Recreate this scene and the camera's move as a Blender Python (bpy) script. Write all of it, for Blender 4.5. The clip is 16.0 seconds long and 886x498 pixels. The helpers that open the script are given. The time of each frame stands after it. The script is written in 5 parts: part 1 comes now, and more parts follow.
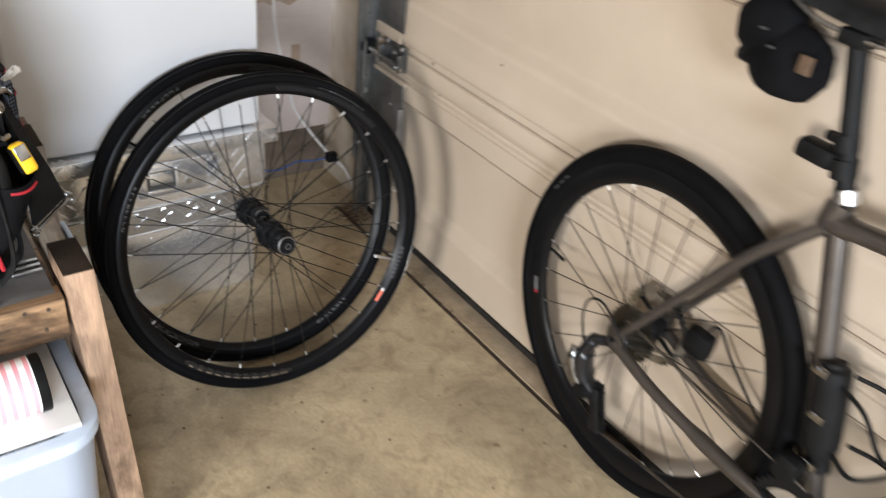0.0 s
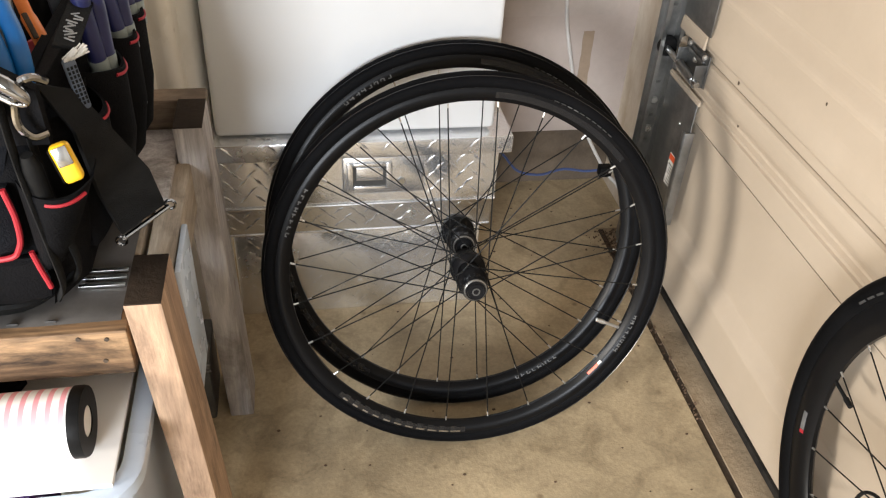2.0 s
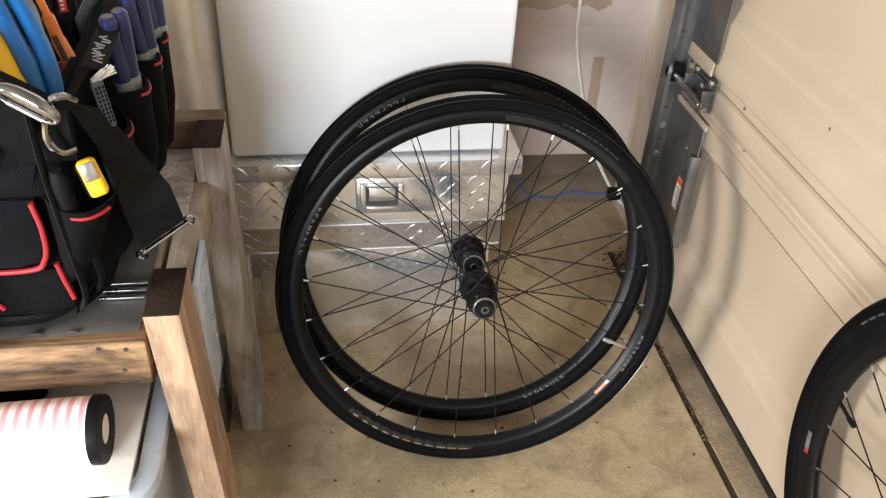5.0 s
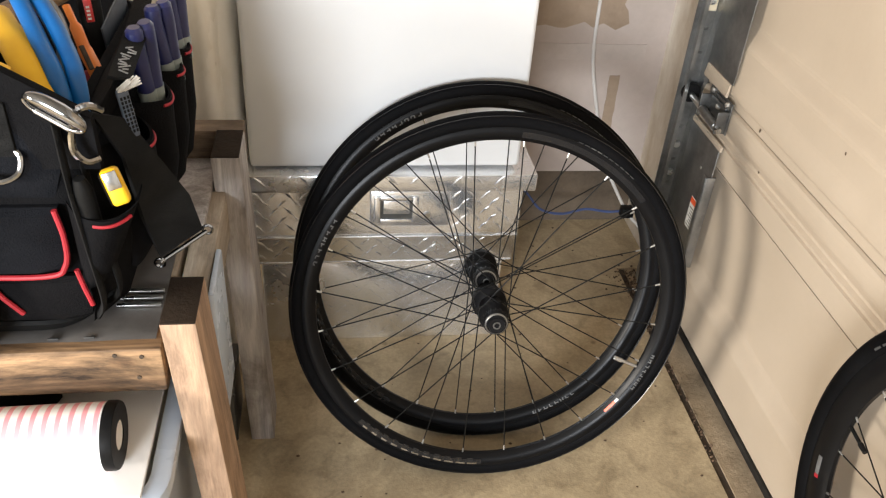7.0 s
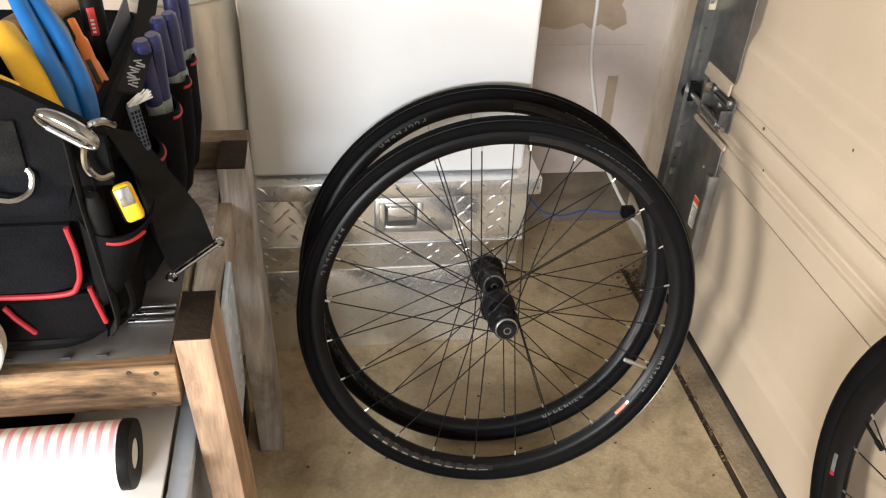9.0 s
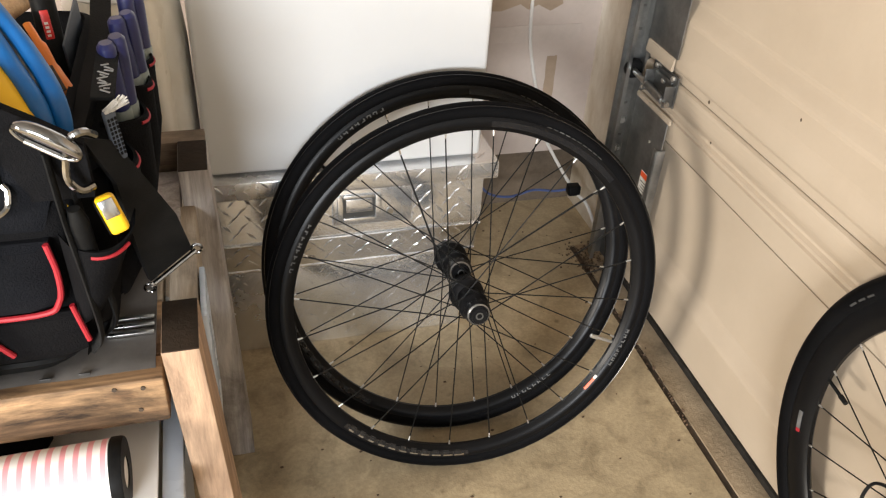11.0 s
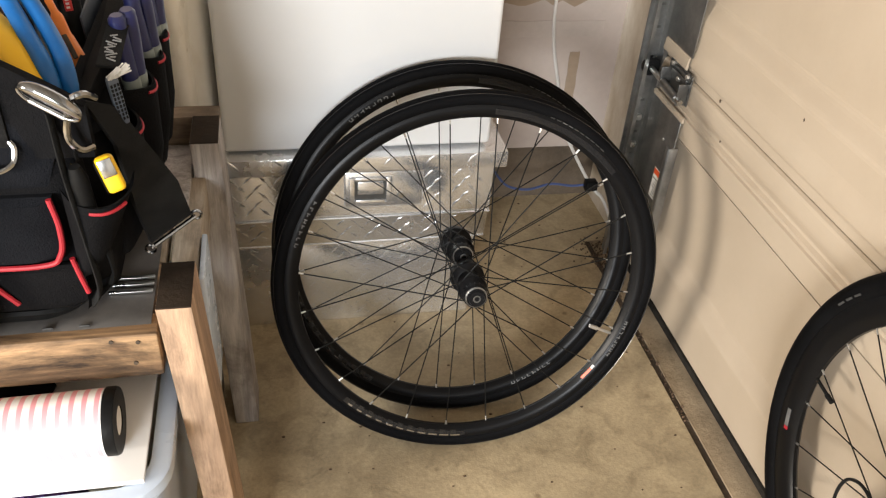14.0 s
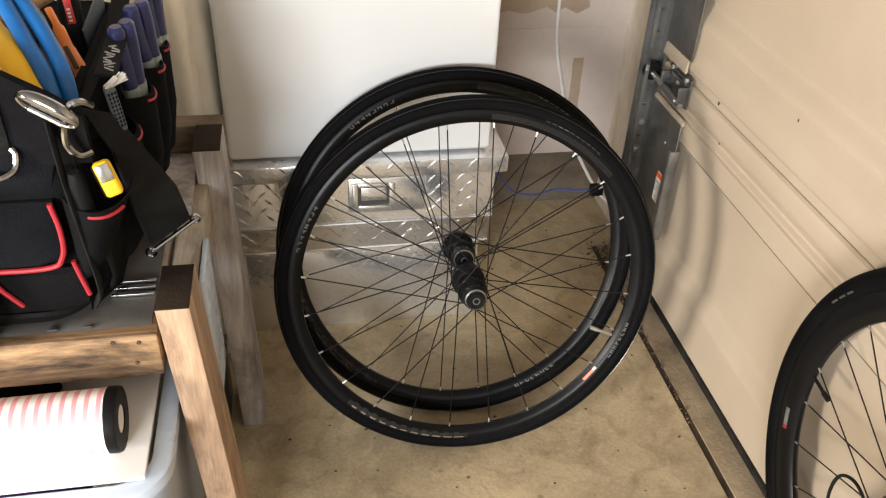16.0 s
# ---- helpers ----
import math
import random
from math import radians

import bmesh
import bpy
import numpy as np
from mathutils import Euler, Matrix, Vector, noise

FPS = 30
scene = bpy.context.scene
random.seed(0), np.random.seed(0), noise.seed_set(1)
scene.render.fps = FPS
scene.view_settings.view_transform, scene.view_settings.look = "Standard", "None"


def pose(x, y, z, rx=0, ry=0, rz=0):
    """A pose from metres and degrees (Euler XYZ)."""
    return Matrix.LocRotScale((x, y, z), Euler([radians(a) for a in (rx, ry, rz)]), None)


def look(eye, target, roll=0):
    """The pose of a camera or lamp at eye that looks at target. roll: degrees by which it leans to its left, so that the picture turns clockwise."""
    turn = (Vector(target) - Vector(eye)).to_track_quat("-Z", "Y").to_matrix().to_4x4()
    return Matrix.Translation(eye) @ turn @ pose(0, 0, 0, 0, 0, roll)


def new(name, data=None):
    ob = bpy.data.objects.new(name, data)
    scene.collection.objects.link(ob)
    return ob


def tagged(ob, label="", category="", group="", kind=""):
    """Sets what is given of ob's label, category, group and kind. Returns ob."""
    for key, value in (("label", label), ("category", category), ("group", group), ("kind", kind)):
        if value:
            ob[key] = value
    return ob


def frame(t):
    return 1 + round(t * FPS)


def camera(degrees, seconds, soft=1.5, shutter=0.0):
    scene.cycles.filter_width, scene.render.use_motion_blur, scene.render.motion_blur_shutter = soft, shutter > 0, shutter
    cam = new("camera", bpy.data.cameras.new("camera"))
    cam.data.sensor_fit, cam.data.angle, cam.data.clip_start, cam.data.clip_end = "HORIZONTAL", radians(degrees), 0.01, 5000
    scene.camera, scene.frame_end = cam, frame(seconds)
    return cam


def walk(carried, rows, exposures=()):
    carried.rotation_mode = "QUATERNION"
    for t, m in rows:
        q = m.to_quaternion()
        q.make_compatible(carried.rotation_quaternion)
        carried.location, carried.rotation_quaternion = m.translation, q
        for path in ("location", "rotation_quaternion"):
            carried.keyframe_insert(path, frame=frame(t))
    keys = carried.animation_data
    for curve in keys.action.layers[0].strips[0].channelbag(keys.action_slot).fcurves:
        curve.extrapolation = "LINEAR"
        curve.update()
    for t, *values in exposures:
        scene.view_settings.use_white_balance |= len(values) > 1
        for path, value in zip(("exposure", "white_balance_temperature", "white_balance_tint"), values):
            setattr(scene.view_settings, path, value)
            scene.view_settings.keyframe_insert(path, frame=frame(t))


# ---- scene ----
cam = camera(56.5, 16.0, soft=1.2, shutter=0.5)
PATH = [
    (0, (-1.143, -1.593, 1.289), (-0.085, -0.293, 0.197), 7.2),
    (0.5, (-0.983, -1.384, 1.241), (-0.161, 0.028, 0.088), 6.8),
    (1, (-0.855, -1.289, 1.199), (-0.324, 0.204, -0.021), 6.3),
    (1.5, (-0.791, -1.297, 1.207), (-0.436, 0.237, -0.026), 4.8),
    (2, (-0.769, -1.309, 1.212), (-0.459, 0.245, -0.008), 3.6),
    (2.5, (-0.764, -1.317, 1.215), (-0.47, 0.246, 0.002), 3.1),
    (3, (-0.762, -1.323, 1.213), (-0.478, 0.244, 0.004), 3.1),
    (3.5, (-0.765, -1.33, 1.221), (-0.483, 0.246, 0.022), 3.3),
    (4, (-0.769, -1.335, 1.222), (-0.488, 0.251, 0.035), 3.3),
    (6.5, (-0.772, -1.339, 1.225), (-0.494, 0.265, 0.064), 4.1),
    (7, (-0.78, -1.339, 1.229), (-0.515, 0.274, 0.077), 4.4),
    (7.5, (-0.782, -1.337, 1.234), (-0.523, 0.284, 0.091), 4.5),
    (8, (-0.79, -1.335, 1.236), (-0.535, 0.293, 0.103), 4.3),
    (8.5, (-0.798, -1.331, 1.229), (-0.533, 0.292, 0.091), 3.7),
    (9, (-0.808, -1.324, 1.228), (-0.519, 0.289, 0.081), 3.5),
    (9.2, (-0.808, -1.321, 1.233), (-0.509, 0.287, 0.081), 3.8),
    (11.5, (-0.911, -1.288, 1.228), (-0.378, 0.245, 0.06), 3.8),
    (12, (-0.926, -1.277, 1.222), (-0.35, 0.248, 0.064), 4.1),
    (12.5, (-0.912, -1.281, 1.231), (-0.337, 0.244, 0.072), 4.8),
    (13, (-0.898, -1.3, 1.228), (-0.373, 0.235, 0.057), 5.4),
    (13.5, (-0.858, -1.335, 1.23), (-0.416, 0.217, 0.049), 5.0),
    (14, (-0.826, -1.361, 1.236), (-0.452, 0.21, 0.056), 4.5),
    (14.5, (-0.811, -1.371, 1.243), (-0.481, 0.212, 0.067), 3.1),
    (15, (-0.798, -1.38, 1.237), (-0.472, 0.204, 0.06), 3.2),
    (15.5, (-0.795, -1.385, 1.242), (-0.455, 0.202, 0.074), 3.7),
    (16, (-0.793, -1.393, 1.241), (-0.47, 0.203, 0.079), 2.8),
]
walk(cam, [(t, look(eye, target, roll)) for t, eye, target, roll in PATH],
     exposures=[(0.0, -0.35, 5850, 10), (0.5, -0.20, 5900, 10), (1.5, -0.02, 6150, 10), (4.0, 0.0, 6200, 10), (9.0, -0.03, 6350, 10), (12.5, -0.10, 6450, 10), (16.0, -0.09, 6500, 10)])

# ---- world, lights, exposure ----
world = bpy.data.worlds.new("garage_sky")
world.use_nodes = True
scene.world = world
_sky = world.node_tree.nodes.new("ShaderNodeTexSky")
_sky.sky_type = "NISHITA"
_sky.sun_disc = False
_sky.sun_elevation = radians(40)
_sky.sun_rotation = radians(200)
world.node_tree.links.new(_sky.outputs[0], world.node_tree.nodes["Background"].inputs[0])
world.node_tree.nodes["Background"].inputs[1].default_value = 0.1


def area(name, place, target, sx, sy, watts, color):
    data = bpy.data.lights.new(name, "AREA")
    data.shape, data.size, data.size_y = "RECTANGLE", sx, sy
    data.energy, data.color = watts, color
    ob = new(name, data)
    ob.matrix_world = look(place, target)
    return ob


# daylight through the side opening, and an added fill lamp at an unseen rear opening
area("side_daylight", (-3.55, -2.42, 1.28), (-0.5, -0.4, 0.45), 0.55, 0.62, 174, (1.0, 0.92, 0.81))
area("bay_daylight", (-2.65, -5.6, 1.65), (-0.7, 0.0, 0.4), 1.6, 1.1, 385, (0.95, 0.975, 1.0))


# ---- materials ----
def nodes_of(name):
    m = bpy.data.materials.new(name)
    m.use_nodes = True
    t = m.node_tree
    return m, t, t.nodes["Principled BSDF"]


def add(t, kind, **values):
    n = t.nodes.new(kind)
    for key, value in values.items():
        n.inputs[key].default_value = value
    return n


def rgb(c):
    return (*c, 1.0)


def surface(name, a, b, rough=0.6, metal=0.0, big=4.0, fine=60.0, stretch=(1, 1, 1), bump=0.15, spread=0.15, fleck=0.35, coat=0.0, spec=0.5, space="Object"):
    """Two colours mixed by large stains and fine grain, with rough patches and a fine relief."""
    m, t, p = nodes_of(name)
    co = t.nodes.new("ShaderNodeTexCoord")
    mp = t.nodes.new("ShaderNodeMapping")
    mp.inputs["Scale"].default_value = stretch
    t.links.new(co.outputs[space], mp.inputs["Vector"])
    n1 = add(t, "ShaderNodeTexNoise", Scale=big, Detail=5.0, Roughness=0.6)
    n2 = add(t, "ShaderNodeTexNoise", Scale=fine, Detail=4.0, Roughness=0.7)
    for n in (n1, n2):
        t.links.new(mp.outputs[0], n.inputs["Vector"])
    mix = t.nodes.new("ShaderNodeMath")
    mix.operation = "MULTIPLY_ADD"
    t.links.new(n2.outputs[0], mix.inputs[0])
    mix.inputs[1].default_value = fleck
    t.links.new(n1.outputs[0], mix.inputs[2])
    ramp = t.nodes.new("ShaderNodeValToRGB")
    mid = 0.5 + fleck * 0.5
    ramp.color_ramp.elements[0].position = max(0.0, mid - 0.22)
    ramp.color_ramp.elements[1].position = min(1.0, mid + 0.22)
    ramp.color_ramp.elements[0].color, ramp.color_ramp.elements[1].color = rgb(a), rgb(b)
    t.links.new(mix.outputs[0], ramp.inputs[0])
    t.links.new(ramp.outputs[0], p.inputs["Base Color"])
    rr = t.nodes.new("ShaderNodeMapRange")
    rr.inputs["To Min"].default_value = max(0.03, rough - spread)
    rr.inputs["To Max"].default_value = min(1.0, rough + spread)
    t.links.new(n1.outputs[0], rr.inputs["Value"])
    t.links.new(rr.outputs[0], p.inputs["Roughness"])
    p.inputs["Metallic"].default_value = metal
    p.inputs["Coat Weight"].default_value = coat
    p.inputs["Specular IOR Level"].default_value = spec
    if bump:
        bp = t.nodes.new("ShaderNodeBump")
        bp.inputs["Strength"].default_value = bump
        bp.inputs["Distance"].default_value = 0.004
        t.links.new(n2.outputs[0], bp.inputs["Height"])
        t.links.new(bp.outputs[0], p.inputs["Normal"])
    return m


def concrete_floor():
    m, t, p = nodes_of("concrete floor")
    co = t.nodes.new("ShaderNodeTexCoord")
    n1 = add(t, "ShaderNodeTexNoise", Scale=3.2, Detail=7.0, Roughness=0.62, Distortion=0.6)
    n2 = add(t, "ShaderNodeTexNoise", Scale=130.0, Detail=3.0, Roughness=0.7)
    n3 = add(t, "ShaderNodeTexNoise", Scale=14.0, Detail=6.0, Roughness=0.65, Distortion=1.2)
    vor = add(t, "ShaderNodeTexVoronoi", Scale=9.0)
    for n in (n1, n2, n3, vor):
        t.links.new(co.outputs["Object"], n.inputs["Vector"])
    r1 = t.nodes.new("ShaderNodeValToRGB")
    r1.color_ramp.elements[0].position, r1.color_ramp.elements[1].position = 0.30, 0.70
    r1.color_ramp.elements[0].color, r1.color_ramp.elements[1].color = rgb((0.275, 0.215, 0.132)), rgb((0.575, 0.455, 0.282))
    t.links.new(n1.outputs[0], r1.inputs[0])
    r3 = t.nodes.new("ShaderNodeValToRGB")
    r3.color_ramp.elements[0].position, r3.color_ramp.elements[1].position = 0.30, 0.52
    r3.color_ramp.elements[0].color, r3.color_ramp.elements[1].color = rgb((0.55, 0.53, 0.50)), rgb((1, 1, 1))
    t.links.new(n3.outputs[0], r3.inputs[0])
    r4 = t.nodes.new("ShaderNodeValToRGB")
    r4.color_ramp.elements[0].position, r4.color_ramp.elements[1].position = 0.035, 0.075
    r4.color_ramp.elements[0].color, r4.color_ramp.elements[1].color = rgb((0.30, 0.26, 0.2)), rgb((1, 1, 1))
    t.links.new(vor.outputs["Distance"], r4.inputs[0])
    mul = t.nodes.new("ShaderNodeMixRGB")
    mul.blend_type, mul.inputs[0].default_value = "MULTIPLY", 0.75
    t.links.new(r1.outputs[0], mul.inputs[1])
    t.links.new(r3.outputs[0], mul.inputs[2])
    mul2 = t.nodes.new("ShaderNodeMixRGB")
    mul2.blend_type, mul2.inputs[0].default_value = "MULTIPLY", 0.6
    t.links.new(mul.outputs[0], mul2.inputs[1])
    t.links.new(r4.outputs[0], mul2.inputs[2])
    mul3 = t.nodes.new("ShaderNodeMixRGB")
    mul3.blend_type, mul3.inputs[0].default_value = "OVERLAY", 0.35
    t.links.new(mul2.outputs[0], mul3.inputs[1])
    t.links.new(n2.outputs[0], mul3.inputs[2])
    t.links.new(mul3.outputs[0], p.inputs["Base Color"])
    rr = t.nodes.new("ShaderNodeMapRange")
    rr.inputs["To Min"].default_value, rr.inputs["To Max"].default_value = 0.45, 0.8
    t.links.new(n3.outputs[0], rr.inputs["Value"])
    t.links.new(rr.outputs[0], p.inputs["Roughness"])
    bp = t.nodes.new("ShaderNodeBump")
    bp.inputs["Strength"].default_value, bp.inputs["Distance"].default_value = 0.25, 0.003
    t.links.new(n2.outputs[0], bp.inputs["Height"])
    t.links.new(bp.outputs[0], p.inputs["Normal"])
    return m


def wood(name, dark, light, axis, rough=0.65, bump=0.3, stain=(0.36, 0.60), soot=0.22):
    """Sawn timber: long grain along an axis, growth bands, knots and stains."""
    m, t, p = nodes_of(name)
    co = t.nodes.new("ShaderNodeTexCoord")
    info = t.nodes.new("ShaderNodeObjectInfo")
    shift = t.nodes.new("ShaderNodeVectorMath")
    shift.operation = "MULTIPLY_ADD"
    shift.inputs[1].default_value = (7.0, 5.0, 3.0)
    t.links.new(info.outputs["Random"], shift.inputs[0])
    t.links.new(co.outputs["Object"], shift.inputs[2])
    mp = t.nodes.new("ShaderNodeMapping")
    s = [16.0, 16.0, 16.0]
    s[axis] = 1.2
    mp.inputs["Scale"].default_value = s
    t.links.new(shift.outputs[0], mp.inputs["Vector"])
    n1 = add(t, "ShaderNodeTexNoise", Scale=1.6, Detail=5.0, Roughness=0.6, Distortion=1.5)
    n2 = add(t, "ShaderNodeTexNoise", Scale=14.0, Detail=4.0, Roughness=0.75)
    n3 = add(t, "ShaderNodeTexNoise", Scale=11.0, Detail=8.0, Roughness=0.68, Distortion=0.5)
    vor = add(t, "ShaderNodeTexVoronoi", Scale=9.0)
    t.links.new(mp.outputs[0], n1.inputs["Vector"])
    t.links.new(mp.outputs[0], n2.inputs["Vector"])
    along = t.nodes.new("ShaderNodeMapping")
    w = [1.0, 1.0, 1.0]
    w[axis] = 0.45
    along.inputs["Scale"].default_value = w
    t.links.new(shift.outputs[0], along.inputs["Vector"])
    t.links.new(along.outputs[0], n3.inputs["Vector"])
    t.links.new(along.outputs[0], vor.inputs["Vector"])
    ramp = t.nodes.new("ShaderNodeValToRGB")
    ramp.color_ramp.elements[0].position, ramp.color_ramp.elements[1].position = 0.33, 0.66
    ramp.color_ramp.elements[0].color, ramp.color_ramp.elements[1].color = rgb(dark), rgb(light)
    t.links.new(n1.outputs[0], ramp.inputs[0])
    g = t.nodes.new("ShaderNodeMixRGB")
    g.blend_type, g.inputs[0].default_value = "OVERLAY", 0.55
    t.links.new(ramp.outputs[0], g.inputs[1])
    t.links.new(n2.outputs[0], g.inputs[2])
    st = t.nodes.new("ShaderNodeValToRGB")
    st.color_ramp.elements[0].position, st.color_ramp.elements[1].position = stain
    st.color_ramp.elements[0].color, st.color_ramp.elements[1].color = rgb((soot, soot * 0.92, soot * 0.86)), rgb((1, 1, 1))
    t.links.new(n3.outputs[0], st.inputs[0])
    kn = t.nodes.new("ShaderNodeValToRGB")
    kn.color_ramp.elements[0].position, kn.color_ramp.elements[1].position = 0.03, 0.10
    kn.color_ramp.elements[0].color, kn.color_ramp.elements[1].color = rgb((0.25, 0.14, 0.08)), rgb((1, 1, 1))
    t.links.new(vor.outputs["Distance"], kn.inputs[0])
    m1 = t.nodes.new("ShaderNodeMixRGB")
    m1.blend_type, m1.inputs[0].default_value = "MULTIPLY", 1.0
    t.links.new(g.outputs[0], m1.inputs[1])
    t.links.new(st.outputs[0], m1.inputs[2])
    m2 = t.nodes.new("ShaderNodeMixRGB")
    m2.blend_type, m2.inputs[0].default_value = "MULTIPLY", 0.7
    t.links.new(m1.outputs[0], m2.inputs[1])
    t.links.new(kn.outputs[0], m2.inputs[2])
    t.links.new(m2.outputs[0], p.inputs["Base Color"])
    p.inputs["Roughness"].default_value = rough
    bp = t.nodes.new("ShaderNodeBump")
    bp.inputs["Strength"].default_value, bp.inputs["Distance"].default_value = bump, 0.002
    t.links.new(n2.outputs[0], bp.inputs["Height"])
    t.links.new(bp.outputs[0], p.inputs["Normal"])
    return m


def stripes():
    """White paper with pink stripes round the roll."""
    m, t, p = nodes_of("striped paper")
    co = t.nodes.new("ShaderNodeTexCoord")
    sep = t.nodes.new("ShaderNodeSeparateXYZ")
    t.links.new(co.outputs["Object"], sep.inputs[0])
    mu = t.nodes.new("ShaderNodeMath")
    mu.operation, mu.inputs[1].default_value = "MULTIPLY", 1 / 0.0138
    t.links.new(sep.outputs[0], mu.inputs[0])
    fr = t.nodes.new("ShaderNodeMath")
    fr.operation = "FRACT"
    t.links.new(mu.outputs[0], fr.inputs[0])
    ramp = t.nodes.new("ShaderNodeValToRGB")
    ramp.color_ramp.interpolation = "CONSTANT"
    ramp.color_ramp.elements[0].color = rgb((0.86, 0.84, 0.83))
    ramp.color_ramp.elements[1].position, ramp.color_ramp.elements[1].color = 0.58, rgb((0.80, 0.36, 0.40))
    t.links.new(fr.outputs[0], ramp.inputs[0])
    t.links.new(ramp.outputs[0], p.inputs["Base Color"])
    p.inputs["Roughness"].default_value = 0.45
    return m


def translucent(name, color, alpha, rough=0.35):
    m, t, p = nodes_of(name)
    p.inputs["Base Color"].default_value = rgb(color)
    p.inputs["Roughness"].default_value = rough
    p.inputs["Transmission Weight"].default_value = alpha
    p.inputs["IOR"].default_value = 1.3
    n = add(t, "ShaderNodeTexNoise", Scale=30.0, Detail=4.0)
    bp = t.nodes.new("ShaderNodeBump")
    bp.inputs["Strength"].default_value, bp.inputs["Distance"].default_value = 0.08, 0.002
    t.links.new(n.outputs[0], bp.inputs["Height"])
    t.links.new(bp.outputs[0], p.inputs["Normal"])
    return m


M_FLOOR = concrete_floor()
# base tones darkened to hold shade from the wheels and cabinet
M_STEM = surface("shaded stem wall concrete", (0.072, 0.053, 0.035), (0.165, 0.124, 0.085), 0.85, big=6, fine=80, bump=0.5)
M_WALL = surface("primed drywall", (0.405, 0.335, 0.290), (0.495, 0.42, 0.372), 0.8, big=3, fine=50, bump=0.08)
M_PATCH = surface("kraft paper patch", (0.26, 0.19, 0.13), (0.37, 0.28, 0.20), 0.85, big=9, fine=60, bump=0.12)
M_MUD = surface("joint compound", (0.43, 0.365, 0.32), (0.53, 0.46, 0.41), 0.8, big=7, fine=60, bump=0.1)
M_JAMB = surface("tan painted jamb wall", (0.45, 0.35, 0.23), (0.76, 0.70, 0.60), 0.7, big=9, fine=40, bump=0.12, stretch=(1, 1, 0.4))
M_ROOM = surface("plain room paint", (0.27, 0.255, 0.235), (0.33, 0.315, 0.29), 0.85, big=1.5, fine=40, bump=0.05)
M_DOOR = surface("almond door paint", (0.405, 0.330, 0.247), (0.455, 0.376, 0.287), 0.5, big=3.5, fine=90, bump=0.03, spread=0.08, fleck=0.15)
M_SEAL = surface("black rubber seal", (0.012, 0.011, 0.010), (0.035, 0.032, 0.028), 0.75, spec=0.08, big=20, fine=150)
M_STRIP = surface("dirty threshold concrete", (0.20, 0.145, 0.085), (0.43, 0.33, 0.215), 0.85, big=11, fine=120, bump=0.5)
M_GROOVE = surface("dark joint filler", (0.03, 0.022, 0.015), (0.09, 0.062, 0.04), 0.9, big=25, fine=120, bump=0.5)
M_HINGE = surface("dark zinc hinge", (0.10, 0.10, 0.098), (0.24, 0.24, 0.23), 0.4, metal=0.85, big=18, fine=80, bump=0.08)
M_BRUSH = surface("blue grey brush handle", (0.045, 0.055, 0.075), (0.085, 0.10, 0.125), 0.5, big=15, fine=120, bump=0.1)
M_GALV = surface("galvanised steel", (0.19, 0.195, 0.195), (0.36, 0.36, 0.35), 0.36, metal=0.9, big=14, fine=70, bump=0.06)
M_ALU = surface("bright aluminium plate", (0.82, 0.835, 0.855), (0.93, 0.935, 0.94), 0.23, metal=0.86, big=9, fine=60, bump=0.05, spread=0.14)
M_CHROME = surface("bright chrome", (0.24, 0.24, 0.24), (0.33, 0.33, 0.33), 0.09, metal=1.0, big=9, fine=60, bump=0.0, spread=0.06)
M_WHITE = surface("white enamel", (0.66, 0.66, 0.655), (0.71, 0.71, 0.70), 0.32, big=2, fine=60, bump=0.015, spread=0.06, fleck=0.1)
M_TYRE = surface("black tyre rubber", (0.0022, 0.0022, 0.0025), (0.005, 0.005, 0.0055), 0.66, spec=0.05, big=8, fine=160, bump=0.1)
M_RIM = surface("satin black rim", (0.003, 0.003, 0.0035), (0.006, 0.006, 0.0065), 0.34, spec=0.15, big=6, fine=90, bump=0.0, spread=0.06)
M_GLOSS = surface("gloss black decal", (0.006, 0.006, 0.007), (0.010, 0.010, 0.011), 0.26, big=6, fine=60, bump=0.0, spread=0.04)
M_SPOKE = surface("black steel spoke", (0.004, 0.004, 0.004), (0.009, 0.009, 0.008), 0.4, spec=0.2, metal=0.0, big=30, fine=200, bump=0.0)
M_NIPPLE = surface("silver nipple", (0.62, 0.61, 0.58), (0.78, 0.77, 0.74), 0.3, metal=0.9, big=30, fine=200, bump=0.0)
M_HUB = surface("black anodised hub", (0.008, 0.008, 0.009), (0.018, 0.018, 0.019), 0.36, spec=0.08, metal=0.3, big=20, fine=120, bump=0.03)
M_SILVER = surface("machined silver", (0.45, 0.45, 0.44), (0.62, 0.62, 0.60), 0.28, metal=1.0, big=20, fine=120, bump=0.02)
# pale metal for highlights painted on the glossy black lettering
M_GLINT = surface("painted rim glints", (0.34, 0.34, 0.34), (0.48, 0.48, 0.48), 0.20, metal=1.0, big=30, fine=120, bump=0.0, spread=0.08)
M_DECAL = surface("grey decal", (0.028, 0.028, 0.028), (0.05, 0.05, 0.05), 0.45, big=30, fine=120, bump=0.0)
M_PRINT = surface("worn grey print", (0.07, 0.07, 0.07), (0.13, 0.13, 0.127), 0.5, big=30, fine=120, bump=0.0)
M_PALE = surface("pale print", (0.20, 0.20, 0.195), (0.32, 0.32, 0.31), 0.5, big=30, fine=120, bump=0.0)
M_ORANGE = surface("orange sticker", (0.80, 0.10, 0.025), (0.88, 0.14, 0.04), 0.4, big=30, fine=120, bump=0.0)
M_LABEL = surface("white label paper", (0.70, 0.68, 0.64), (0.80, 0.78, 0.74), 0.6, big=30, fine=120, bump=0.02)
